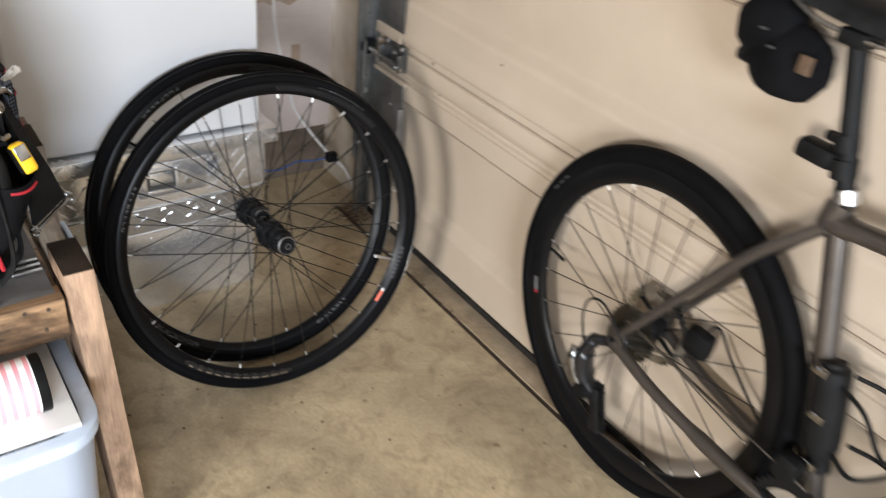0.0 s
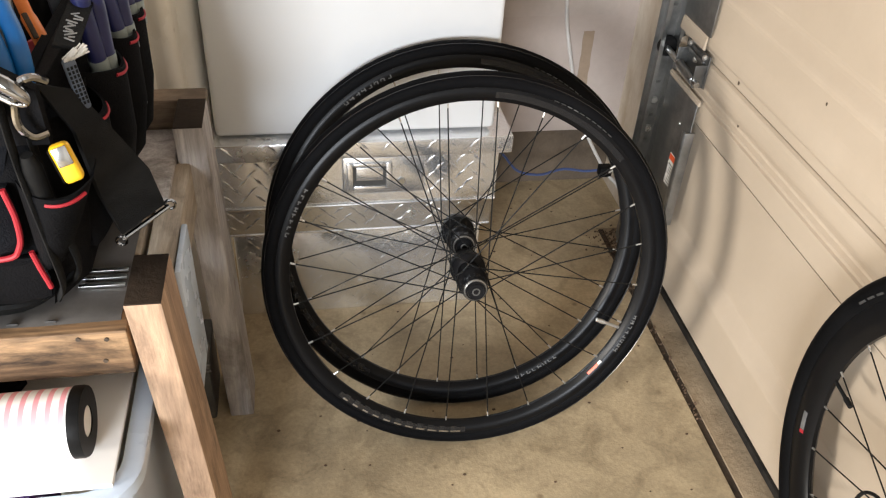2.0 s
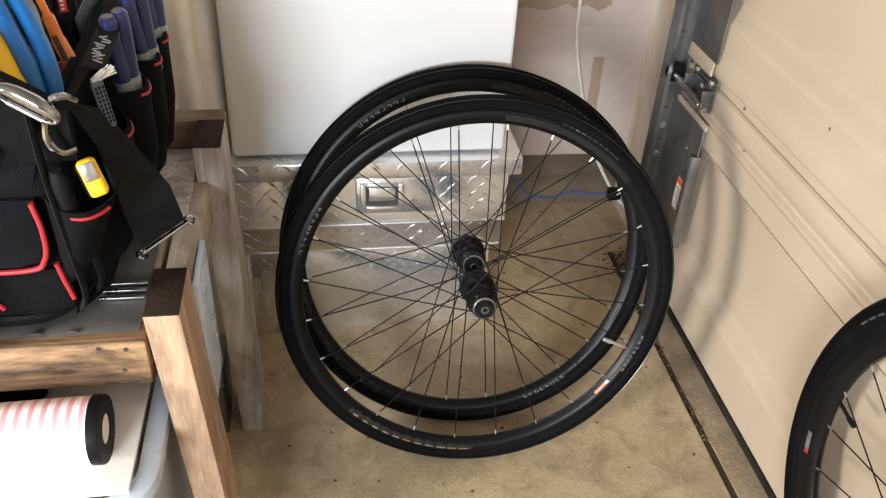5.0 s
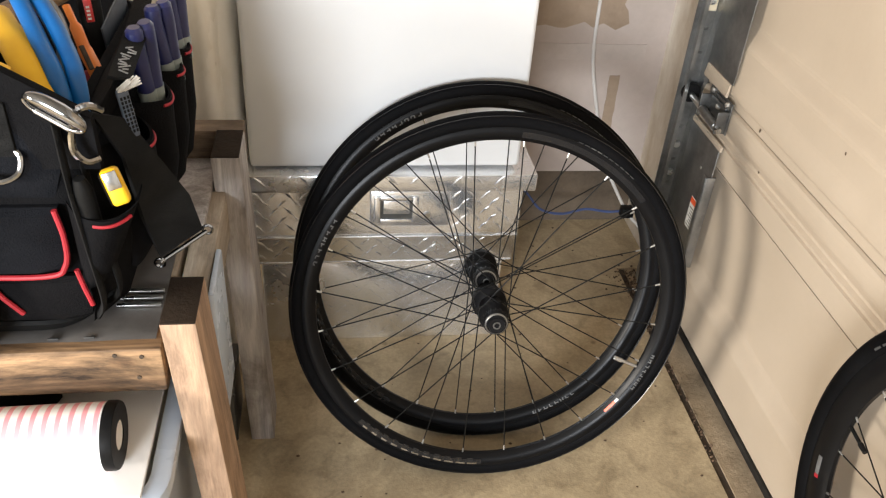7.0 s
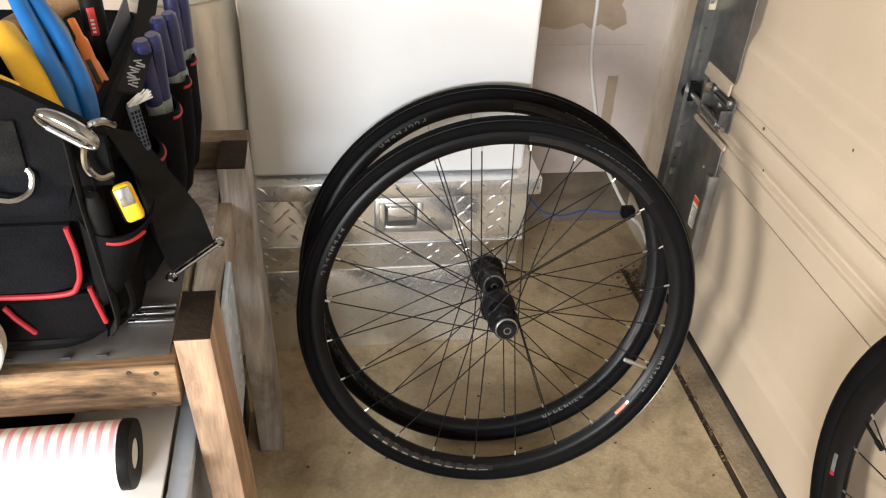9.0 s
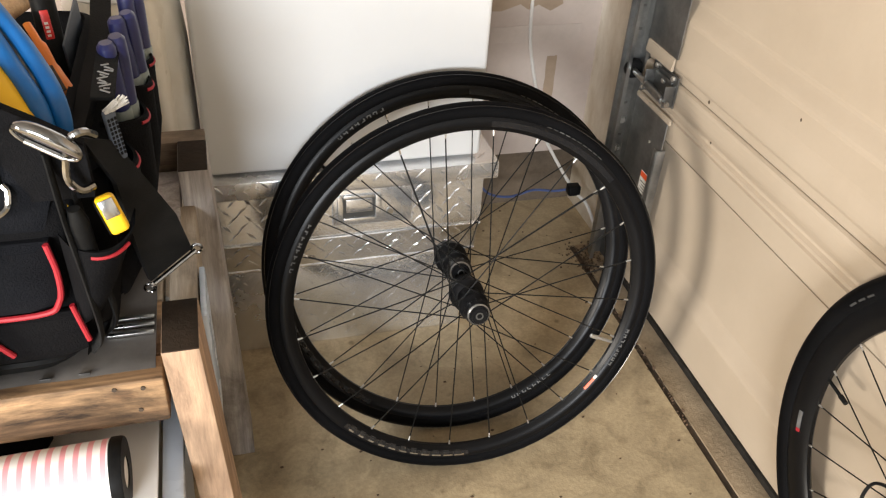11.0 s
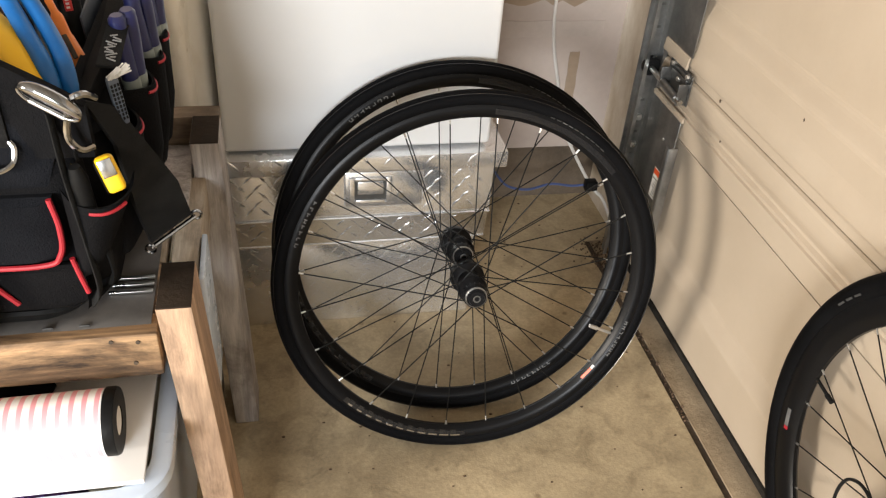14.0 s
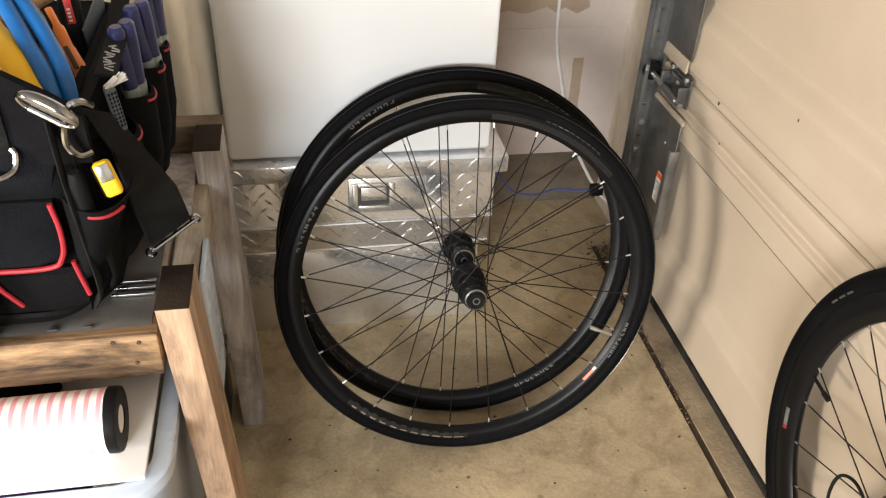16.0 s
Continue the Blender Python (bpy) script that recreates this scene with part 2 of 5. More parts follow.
M_FRAME = surface("bronze grey frame paint", (0.050, 0.042, 0.035), (0.080, 0.068, 0.058), 0.34, metal=0.55, big=7, fine=180, bump=0.01, spread=0.05, coat=0.3)
M_CASS = surface("steel cassette", (0.085, 0.078, 0.066), (0.20, 0.185, 0.16), 0.4, metal=1.0, big=20, fine=150, bump=0.05)
M_BLACKP = surface("black plastic", (0.005, 0.005, 0.005), (0.012, 0.012, 0.012), 0.45, spec=0.08, big=15, fine=120, bump=0.05)
M_FABRIC = surface("black woven nylon", (0.0025, 0.0025, 0.003), (0.008, 0.008, 0.009), 0.85, spec=0.08, big=9, fine=420, bump=0.5, spread=0.08)
M_FABRIC2 = surface("charcoal woven nylon", (0.004, 0.0045, 0.006), (0.010, 0.011, 0.014), 0.88, spec=0.08, big=9, fine=420, bump=0.5, spread=0.08)
M_WEB = surface("black webbing", (0.007, 0.007, 0.007), (0.020, 0.020, 0.020), 0.8, spec=0.08, big=12, fine=300, bump=0.6, stretch=(1, 1, 3))
M_RED = surface("red piping", (0.27, 0.006, 0.014), (0.38, 0.012, 0.022), 0.6, big=20, fine=150)
M_YELLOW = surface("yellow plastic", (0.80, 0.44, 0.006), (0.86, 0.52, 0.012), 0.55, big=10, fine=120, bump=0.03)
M_BLUE = surface("sky blue grip", (0.001, 0.080, 0.27), (0.003, 0.115, 0.36), 0.42, big=10, fine=100, bump=0.04)
M_NAVY = surface("navy handle", (0.009, 0.012, 0.062), (0.017, 0.021, 0.098), 0.4, big=12, fine=120, bump=0.03)
M_GREYG = surface("grey green grip", (0.22, 0.26, 0.25), (0.31, 0.35, 0.33), 0.5, big=12, fine=120, bump=0.05)
M_ORANGEP = surface("orange plastic", (0.70, 0.18, 0.02), (0.80, 0.25, 0.04), 0.42, big=12, fine=120, bump=0.04)
M_REDP = surface("red plastic", (0.55, 0.02, 0.02), (0.66, 0.04, 0.03), 0.4, big=12, fine=120, bump=0.03)
M_BRISTLE = surface("pale bristles", (0.50, 0.46, 0.40), (0.74, 0.70, 0.62), 0.8, big=40, fine=300, bump=0.6, stretch=(8, 8, 1))
M_HANDLE = wood("pale tool handle", (0.42, 0.24, 0.11), (0.62, 0.40, 0.21), 0)
M_LEG = wood("fresh pine leg", (0.27, 0.170, 0.108), (0.50, 0.335, 0.215), 2, stain=(0.30, 0.50), soot=0.30)
M_LEGGREY = wood("weathered grey leg", (0.25, 0.222, 0.205), (0.48, 0.44, 0.41), 2, stain=(0.30, 0.52), soot=0.35)
M_RAIL = wood("stained pine rail", (0.13, 0.074, 0.038), (0.42, 0.262, 0.135), 0, stain=(0.40, 0.56), soot=0.10)
M_RAILDARK = wood("dark stained rail", (0.10, 0.07, 0.045), (0.24, 0.175, 0.12), 0)
M_RAILY = wood("stained pine end rail", (0.24, 0.19, 0.14), (0.44, 0.37, 0.285), 1, stain=(0.30, 0.5), soot=0.35)
M_ENDGRAIN = surface("dark end grain", (0.012, 0.008, 0.005), (0.034, 0.023, 0.015), 0.8, spec=0.15, big=14, fine=120, bump=0.4)
M_TOP = surface("grey worn bench sheet", (0.060, 0.055, 0.051), (0.135, 0.126, 0.118), 0.45, big=6, fine=50, bump=0.1, spread=0.15)
M_PLASTIC = translucent("clear blue grey tote", (0.62, 0.69, 0.80), 0.45, 0.3)
M_TOTERIM = surface("pale blue tote rim", (0.48, 0.56, 0.68), (0.56, 0.64, 0.75), 0.28, big=6, fine=60, bump=0.03)
M_PAPER = surface("white board", (0.78, 0.77, 0.75), (0.86, 0.85, 0.83), 0.6, big=5, fine=60, bump=0.03, fleck=0.1)
M_CREAM = surface("cream cardboard", (0.58, 0.49, 0.33), (0.68, 0.59, 0.42), 0.7, big=6, fine=60, bump=0.05)
M_PURPLE = surface("purple plastic", (0.13, 0.03, 0.20), (0.18, 0.045, 0.27), 0.5, big=8, fine=60)
M_STRIPES = stripes()
M_JUG = surface("dirty milky plastic", (0.68, 0.61, 0.48), (0.92, 0.90, 0.85), 0.28, big=6, fine=40, bump=0.05, stretch=(1, 1, 0.5), fleck=0.12)
M_CASE = surface("dark grey steel case", (0.06, 0.06, 0.058), (0.12, 0.12, 0.115), 0.4, metal=0.4, big=9, fine=70, bump=0.05)
M_CABLE = surface("white cable sheath", (0.58, 0.555, 0.52), (0.68, 0.655, 0.62), 0.5, big=12, fine=90, bump=0.03)
M_BLUECABLE = surface("blue cable sheath", (0.03, 0.055, 0.16), (0.05, 0.08, 0.22), 0.5, big=12, fine=90, bump=0.03)
M_LEAF = surface("dry leaf litter", (0.045, 0.026, 0.014), (0.13, 0.08, 0.045), 0.9, big=30, fine=150, bump=0.4)
M_TAPE = surface("pale masking tape", (0.62, 0.64, 0.58), (0.72, 0.74, 0.67), 0.6, big=12, fine=90)


# ---- mesh helpers ----
def link(name, bm, material, parent=None, smooth=False, label=""):
    me = bpy.data.meshes.new(name)
    bmesh.ops.recalc_face_normals(bm, faces=bm.faces)
    bm.to_mesh(me)
    bm.free()
    me.materials.append(material)
    if smooth:
        for f in me.polygons:
            f.use_smooth = True
        me.set_sharp_from_angle(angle=radians(38))
    ob = new(name, me)
    if parent is not None:
        ob.parent = parent
    if label:
        ob["label"] = label
    return ob


def part(name, bm, material, parent, label="", smooth=True):
    return link(name, bm, material, parent, smooth, label)


def thing(name, place, label, category, group="", kind=""):
    ob = new(name)
    ob.empty_display_size = 0.05
    ob.matrix_basis = place if isinstance(place, Matrix) else Matrix.Translation(place)
    return tagged(ob, label, category, group, kind)


def setting(name, bm, material, label, category, smooth=False):
    return tagged(link(name, bm, material, None, smooth), label, category, "", "structure")


def block(bm, x0, x1, y0, y1, z0, z1, bevel=0.0, m=None, seg=2):
    """A box with bevelled edges."""
    made = bmesh.ops.create_cube(bm, size=1.0)["verts"]
    for v in made:
        v.co = Vector(((x0 + x1) / 2 + v.co.x * (x1 - x0), (y0 + y1) / 2 + v.co.y * (y1 - y0), (z0 + z1) / 2 + v.co.z * (z1 - z0)))
    if m is not None:
        for v in made:
            v.co = m @ v.co
    if bevel:
        edges = list({e for v in made for e in v.link_edges})
        bmesh.ops.bevel(bm, geom=edges, offset=bevel, segments=seg, profile=0.5, affect="EDGES")
    return bm


def B(x0, x1, y0, y1, z0, z1, bevel=0.0, m=None, seg=2):
    return block(bmesh.new(), x0, x1, y0, y1, z0, z1, bevel, m, seg)


def frames_along(points):
    pts = [Vector(p) for p in points]
    tang = []
    for i in range(len(pts)):
        a, b = pts[max(i - 1, 0)], pts[min(i + 1, len(pts) - 1)]
        tang.append((b - a).normalized())
    up = Vector((0, 0, 1)) if abs(tang[0].z) < 0.9 else Vector((1, 0, 0))
    side = tang[0].cross(up).normalized()
    out = []
    for p, tg in zip(pts, tang):
        side = (side - tg * side.dot(tg)).normalized()
        out.append((p, side, side.cross(tg).normalized()))
    return out


def tube(bm, points, radius, n=10, flat=1.0, closed=False):
    """A round or flattened tube along points; radius may be a list."""
    rings = []
    fr = frames_along(points)
    for i, (p, s, u) in enumerate(fr):
        r = radius[i] if isinstance(radius, (list, tuple)) else radius
        rings.append([bm.verts.new(p + s * (r * math.cos(a)) + u * (r * flat * math.sin(a))) for a in (2 * math.pi * k / n for k in range(n))])
    pairs = list(zip(rings, rings[1:])) + ([(rings[-1], rings[0])] if closed else [])
    for a, b in pairs:
        for k in range(n):
            bm.faces.new((a[k], a[(k + 1) % n], b[(k + 1) % n], b[k]))
    if not closed:
        bm.faces.new(rings[0][::-1])
        bm.faces.new(rings[-1])
    return bm


def T(points, radius, n=10, flat=1.0, closed=False):
    return tube(bmesh.new(), points, radius, n, flat, closed)


def curve_points(points, steps=8):
    """A smooth way through the given points."""
    p = [Vector(q) for q in points]
    p = [p[0] * 2 - p[1]] + p + [p[-1] * 2 - p[-2]]
    out = []
    for i in range(1, len(p) - 2):
        for k in range(steps):
            s = k / steps
            out.append(0.5 * (2 * p[i] + (p[i + 1] - p[i - 1]) * s + (2 * p[i - 1] - 5 * p[i] + 4 * p[i + 1] - p[i + 2]) * s * s + (3 * p[i] - p[i - 1] - 3 * p[i + 1] + p[i + 2]) * s**3))
    out.append(p[-2])
    return out


def lathe(bm, profile, n=48, closed=False, m=None):
    """Turn (radius, along) pairs round the local Y axis."""
    rings = []
    for k in range(n):
        a = 2 * math.pi * k / n
        rings.append([bm.verts.new((r * math.cos(a), y, r * math.sin(a))) for r, y in profile])
    count = len(profile)
    for k in range(n):
        a, b = rings[k], rings[(k + 1) % n]
        for i in range(count if closed else count - 1):
            j = (i + 1) % count
            bm.faces.new((a[i], b[i], b[j], a[j]))
    if not closed:
        for i in (0, count - 1):
            if profile[i][0] > 1e-6:
                bm.faces.new([r[i] for r in rings])
    bmesh.ops.remove_doubles(bm, verts=bm.verts, dist=1e-6)
    if m is not None:
        bmesh.ops.transform(bm, matrix=m, verts=bm.verts)
    return bm


def L(profile, n=48, closed=False, m=None):
    return lathe(bmesh.new(), profile, n, closed, m)


def extrude_profile(bm, pts, axis, a, b):
    """Sweep an outline along one axis from a to b; pts are the two other coordinates in order."""
    def at(p, v):
        c = [p[0], p[1]]
        c.insert(axis, v)
        return bm.verts.new(c)
    one, two = [at(p, a) for p in pts], [at(p, b) for p in pts]
    n = len(pts)
    for i in range(n):
        bm.faces.new((one[i], one[(i + 1) % n], two[(i + 1) % n], two[i]))
    bm.faces.new(one[::-1])
    bm.faces.new(two)
    return bm


def P(pts, axis, a, b):
    return extrude_profile(bmesh.new(), pts, axis, a, b)


# ---- structure ----
setting("floor", B(-3.6, -0.058, -5.7, 0.6, -0.12, 0.0), M_FLOOR, "worn tan concrete garage floor with stains", "floor")
setting("floor_corner", B(-0.0578, 0.20, 0.285, 0.6, -0.12, -0.0005), M_FLOOR, "worn tan concrete slab in the corner", "floor")
setting("floor_joint", B(-0.058, -0.041, -5.7, 0.2848, -0.12, -0.006), M_GROOVE, "dark dirty joint along the concrete edge", "joint")
setting("threshold", B(-0.041, 0.20, -5.7, 0.2848, -0.12, -0.002), M_STRIP, "dirty concrete threshold strip under the garage door", "threshold")
setting("wall_north", B(-3.6, 0.055, 0.495, 0.62, 0.165, 2.7), M_WALL, "unpainted grey-pink drywall with patches", "wall")
setting("stem_wall", B(-3.6, 0.055, 0.512, 0.63, -0.002, 0.158), M_STEM, "stained concrete stem wall below the drywall, its shade put into the colour", "wall")
setting("wall_east", B(0.030, 0.19, 0.190, 0.63, 0.0, 2.7), M_JAMB, "scuffed tan wall return beside the garage door", "wall")
setting("wall_east_far", B(0.055, 0.19, -5.7, -2.3, 0.0, 2.7), M_ROOM, "plain painted wall beyond the garage door", "wall")
setting("wall_header", B(0.055, 0.19, -2.3, 0.13, 2.1, 2.7), M_ROOM, "plain painted header above the garage door", "wall")


def wall_with_opening(name, along, a, b, at, thick, o0, o1, z0, z1, label):
    bm = bmesh.new()
    for lo, hi, low, high in ((a, o0, 0, 2.7), (o1, b, 0, 2.7), (o0, o1, 0, z0), (o0, o1, z1, 2.7)):
        if along == "y":
            block(bm, at, at + thick, lo, hi, low, high)
        else:
            block(bm, lo, hi, at, at + thick, low, high)
    return setting(name, bm, M_ROOM, label, "wall")


wall_with_opening("wall_west", "y", -5.7, 0.62, -3.72, 0.12, -2.85, -2.0, 0.8, 1.75, "plain painted side wall with an opening to daylight")
# the rear opening is added, only to seat the fill lamp
wall_with_opening("wall_south", "x", -3.6, 0.19, -5.82, 0.12, -3.5, -1.7, 1.0, 2.3, "plain painted rear wall, unseen, with an opening added for the fill lamp")
setting("ceiling", B(-3.72, 0.19, -5.82, 0.63, 2.7, 2.8), M_ROOM, "plain painted garage ceiling", "ceiling")

# patches on the drywall
for x0, x1, z0, z1, mat, lab in ((-0.30, -0.085, 0.560, 0.80, M_PATCH, "torn brown paper patch on the drywall"),
                                 (-0.42, -0.02, 0.475, 0.515, M_MUD, "band of joint compound across the drywall"),
                                 (-0.097, -0.070, 0.285, 0.435, M_PATCH, "brown glue smear on the drywall")):
    bm = bmesh.new()
    rnd = random.Random(int(1000 * (x1 - x0)))
    ring = []
    for (ax_, az_), (bx_, bz_) in (((x0, z0), (x1, z0)), ((x1, z0), (x1, z1)), ((x1, z1), (x0, z1)), ((x0, z1), (x0, z0))):
        for k in range(8):
            jag = 0.05 * min(x1 - x0, z1 - z0)
            ring.append((ax_ + (bx_ - ax_) * k / 8 + rnd.uniform(-jag, jag), az_ + (bz_ - az_) * k / 8 + rnd.uniform(-jag, jag)))
    n = len(ring)
    va = [bm.verts.new((x, 0.4935, z)) for x, z in ring]
    vb = [bm.verts.new((x, 0.4955, z)) for x, z in ring]
    bm.faces.new(va)
    for k in range(n):
        bm.faces.new((va[k], va[(k + 1) % n], vb[(k + 1) % n], vb[k]))
    setting("wall_patch", bm, mat, lab, "wall patch")

# ---- garage door ----
DOOR_Y0, DOOR_Y1 = -2.28, 0.183
door = thing("garage_door", (0.0, 0.0, 0.0), "closed almond sectional steel garage door with pressed panels", "garage door", kind="structure")


def section(z, height, first):
    """One door section: pressed panel between soft bevels, fine groove, ridge and lip at the joint."""
    top = z + height
    f = [(0.05, z + 0.0005), (0.006, z + 0.0005), (0.002, z + 0.003)]
    if not first:
        f += [(0.002, z + 0.019), (0.0, z + 0.021), (-0.003, z + 0.023), (-0.0048, z + 0.028), (-0.005, z + 0.034), (-0.0046, z + 0.042), (-0.0036, z + 0.050), (-0.0022, z + 0.058), (-0.0010, z + 0.066), (-0.0002, z + 0.074), (0.0, z + 0.082)]
    lo, hi = z + (0.128 if first else 0.134), top - 0.133
    f += [*[(0.024 * (3 * u * u - 2 * u ** 3), lo - 0.017 + 0.042 * u) for u in (k / 9 for k in range(10))], (0.024, hi - 0.010), (0.014, hi - 0.003), (0.004, hi - 0.001), (0.004, hi), (0.013, hi + 0.0006), (0.013, hi + 0.0060), (0.0, hi + 0.0068)]
    f += [(0.0, top - 0.084), (-0.004, top - 0.081), (-0.004, top - 0.077), (0.0005, top - 0.075), (0.0005, top - 0.071), (-0.005, top - 0.068), (-0.005, top - 0.064), (0.002, top - 0.060), (0.003, top - 0.056), (0.0018, top - 0.052), (-0.001, top - 0.047), (-0.003, top - 0.042), (-0.0044, top - 0.037), (-0.0050, top - 0.031), (-0.0048, top - 0.020), (-0.0036, top - 0.010)]
    f += [(-0.0015, top - 0.004), (0.004, top - 0.001), (0.05, top - 0.0005)]
    return part("section", P(f, 1, DOOR_Y0, DOOR_Y1), M_DOOR, door, smooth=False)


for k, (z, h) in enumerate(((0.036, 0.521), (0.557, 0.53), (1.087, 0.53), (1.617, 0.5))):
    section(z, h, k == 0)
bm = bmesh.new()
tube(bm, [(0.024, DOOR_Y0, 0.016), (0.024, DOOR_Y1, 0.016)], 0.017, 12)
block(bm, -0.0035, 0.05, DOOR_Y0, DOOR_Y1 + 0.004, 0.022, 0.037, 0.002)
part("bottom_seal", bm, M_SEAL, door, "black rubber bottom seal")
rnd = random.Random(4)
bm = bmesh.new()
for y, z, r in ((-0.062, 0.571, 0.0028), (-0.42, 0.156, 0.004), (-0.10, 0.505, 0.002), (-0.31, 0.66, 0.0025), (-0.55, 0.52, 0.003)):
    bmesh.ops.create_icosphere(bm, subdivisions=2, radius=r, matrix=Matrix.Translation((0.0005 if z > 0.2 else 0.012, y, z)) @ Matrix.Diagonal((0.5, 1, 1.4, 1)))
part("paint_chip", bm, M_GROOVE, door, "small dark chips in the paint")


def stile(z0, z1, y0=0.10, lip=True):
    """Galvanised end stile with a folded lip and punched dots."""
    bm = bmesh.new()
    block(bm, -0.0105, -0.0075, y0, 0.183, z0, z1, 0.001)
    if lip:
        block(bm, -0.022, -0.0015, y0 - 0.004, y0 - 0.0005, z0, z1 - 0.062, 0.001)
        block(bm, -0.0225, -0.0195, y0 - 0.0005, y0 + 0.012, z0, z1 - 0.062, 0.001)
    ob = part("end_stile", bm, M_GALV, door, "galvanised steel end stile")
    dots = bmesh.new()
    for k in range(3):
        for j in range(2):
            lathe(dots, [(0.0, -0.001), (0.0032, -0.001), (0.0032, 0.001)], 10, False, Matrix.Translation((-0.0108, y0 + 0.022 + 0.03 * j, z1 - 0.025 - 0.022 * k)) @ Matrix.Rotation(radians(90), 4, "Z"))
    part("rivet", dots, M_NIPPLE, ob)
    return ob


st = stile(0.185, 0.474, 0.040)
lab = part("label", B(-0.0117, -0.0106, 0.058, 0.096, 0.262, 0.334), M_LABEL, st, "white warning label with an orange bar")
part("label_bar", B(-0.0122, -0.0117, 0.059, 0.095, 0.320, 0.333), M_ORANGE, st)
bars = bmesh.new()
for k in range(7):
    block(bars, -0.0121, -0.0116, 0.062, 0.092 - 0.004 * (k % 3), 0.267 + 0.0070 * k, 0.2692 + 0.0070 * k)
part("label_bars", bars, M_DECAL, st)
stile(0.604, 1.03, 0.058, False)
stile(1.13, 1.56, 0.058, False)


def hinge(z):
    """Dark roller hinge: bolted leaves above and below the joint, two ears, the roller's stem and its nylon wheel."""
    h = part("hinge", B(-0.0115, -0.0080, 0.036, 0.140, z - 0.036, z + 0.030, 0.001), M_HINGE, door, "dark zinc roller hinge with bolts")
    bm = bmesh.new()
    block(bm, -0.034, -0.0105, 0.040, 0.0435, z - 0.034, z + 0.012, 0.001)
    block(bm, -0.034, -0.0105, 0.126, 0.1295, z - 0.034, z + 0.012, 0.001)
    block(bm, -0.0165, -0.0115, 0.050, 0.120, z + 0.006, z + 0.016, 0.0015)
    block(bm, -0.0150, -0.0115, 0.060, 0.110, z + 0.020, z + 0.026, 0.001)
    part("hinge_ear", bm, M_HINGE, h)
    part("roller_stem", T([(-0.028, 0.032, z - 0.024), (-0.028, 0.188, z - 0.016)], 0.0062, 12), M_SILVER, h, "round steel roller stem")
    part("stem_sleeve", T([(-0.028, 0.050, z - 0.023), (-0.028, 0.120, z - 0.0195)], 0.0088, 14), M_GALV, h)
    part("roller", L([(0.0, -0.009), (0.017, -0.009), (0.021, -0.005), (0.021, 0.005), (0.017, 0.009), (0.0, 0.009)], 24, False, Matrix.Translation((-0.024, 0.196, z - 0.016))), M_BLACKP, h, "black nylon roller")
    for y, dz in ((0.052, 0.022), (0.120, 0.024), (0.086, 0.004), (0.056, -0.028), (0.118, -0.028)):
        part("bolt", L([(0.0, -0.005), (0.0050, -0.005), (0.0062, -0.001), (0.0062, 0.001)], 6, False, Matrix.Translation((-0.0125, y, z + dz)) @ Matrix.Rotation(radians(-90), 4, "Z")), M_NIPPLE, h)


def section_lips(z):
    """Painted folds at the ends of two sections: a thin tongue under the hinge and a notched flange above it."""
    bm = P([(-0.0145, z - 0.069), (-0.0150, z - 0.061), (-0.0108, z - 0.058), (-0.0108, z - 0.069)], 1, 0.028, 0.176)
    part("section_lip", bm, M_DOOR, door)
    bm = P([(-0.0145, z + 0.032), (-0.0165, z + 0.036), (-0.0135, z + 0.057), (-0.0108, z + 0.059), (-0.0108, z + 0.032)], 1, 0.064, 0.176)
    part("section_lip", bm, M_DOOR, door)


for z in (0.545, 1.075, 1.605):
    hinge(z)
    section_lips(z)

track = thing("door_track", (0.0, 0.0, 0.0), "galvanised steel vertical garage door track", "door track", kind="structure")
c = [(-0.046, 0.1830), (-0.046, 0.1855), (-0.040, 0.1855), (-0.040, 0.2110), (-0.006, 0.2110), (-0.006, 0.1855), (0.0, 0.1855), (0.0, 0.1830), (-0.0085, 0.1830), (-0.0085, 0.2085), (-0.0375, 0.2085), (-0.0375, 0.1830)]
part("channel", P(c, 2, 0.03, 2.2), M_GALV, track)
part("wall_angle", P([(0.003, 0.2115), (-0.048, 0.2115), (-0.048, 0.2145), (0.017, 0.2145), (0.017, 0.2530), (0.021, 0.2530), (0.021, 0.2115)], 2, 0.2, 2.15), M_GALV, track, "perforated steel mounting angle")
for z in (0.33, 0.40, 0.72, 1.0):
    part("track_bolt", L([(0.0, -0.007), (0.007, -0.006), (0.009, 0.0)], 10, False, Matrix.Translation((-0.022, 0.2080, z))), M_NIPPLE, track)
part("tape_tag", B(-0.034, -0.010, 0.2070, 0.2083, 0.70, 0.735), M_CREAM, track, "tan paper tag")
for z in (0.30, 0.36, 0.44, 0.61, 0.66, 0.77, 0.85):
    part("slot", B(-0.028, -0.016, 0.2067, 0.2084, z, z + 0.006, 0.0005), M_HINGE, track)

# ---- toolbox of tread plate ----
BX0, BX1 = -0.945, -0.412
toolbox = thing("truck_toolbox", (0.0, 0.0, 0.0), "bright aluminium tread plate toolbox standing on the floor", "toolbox")
bm = P([(0.0, 0.305), (0.0, 0.432), (0.46, 0.432), (0.46, 0.225), (0.034, 0.225), (0.022, 0.230), (0.008, 0.298)], 0, BX0, BX1)
upper = part("upper_body", bm, M_ALU, toolbox, smooth=False)
lower = part("lower_body", B(BX0 + 0.02, BX1 - 0.012, 0.045, 0.46, 0.0, 0.2248, 0.003), M_ALU, toolbox)
lid = part("lid", B(BX0 - 0.012, BX1 + 0.014, -0.042, 0.47, 0.4325, 0.468, 0.0035), M_ALU, toolbox, "overhanging tread plate lid")
bm = bmesh.new()
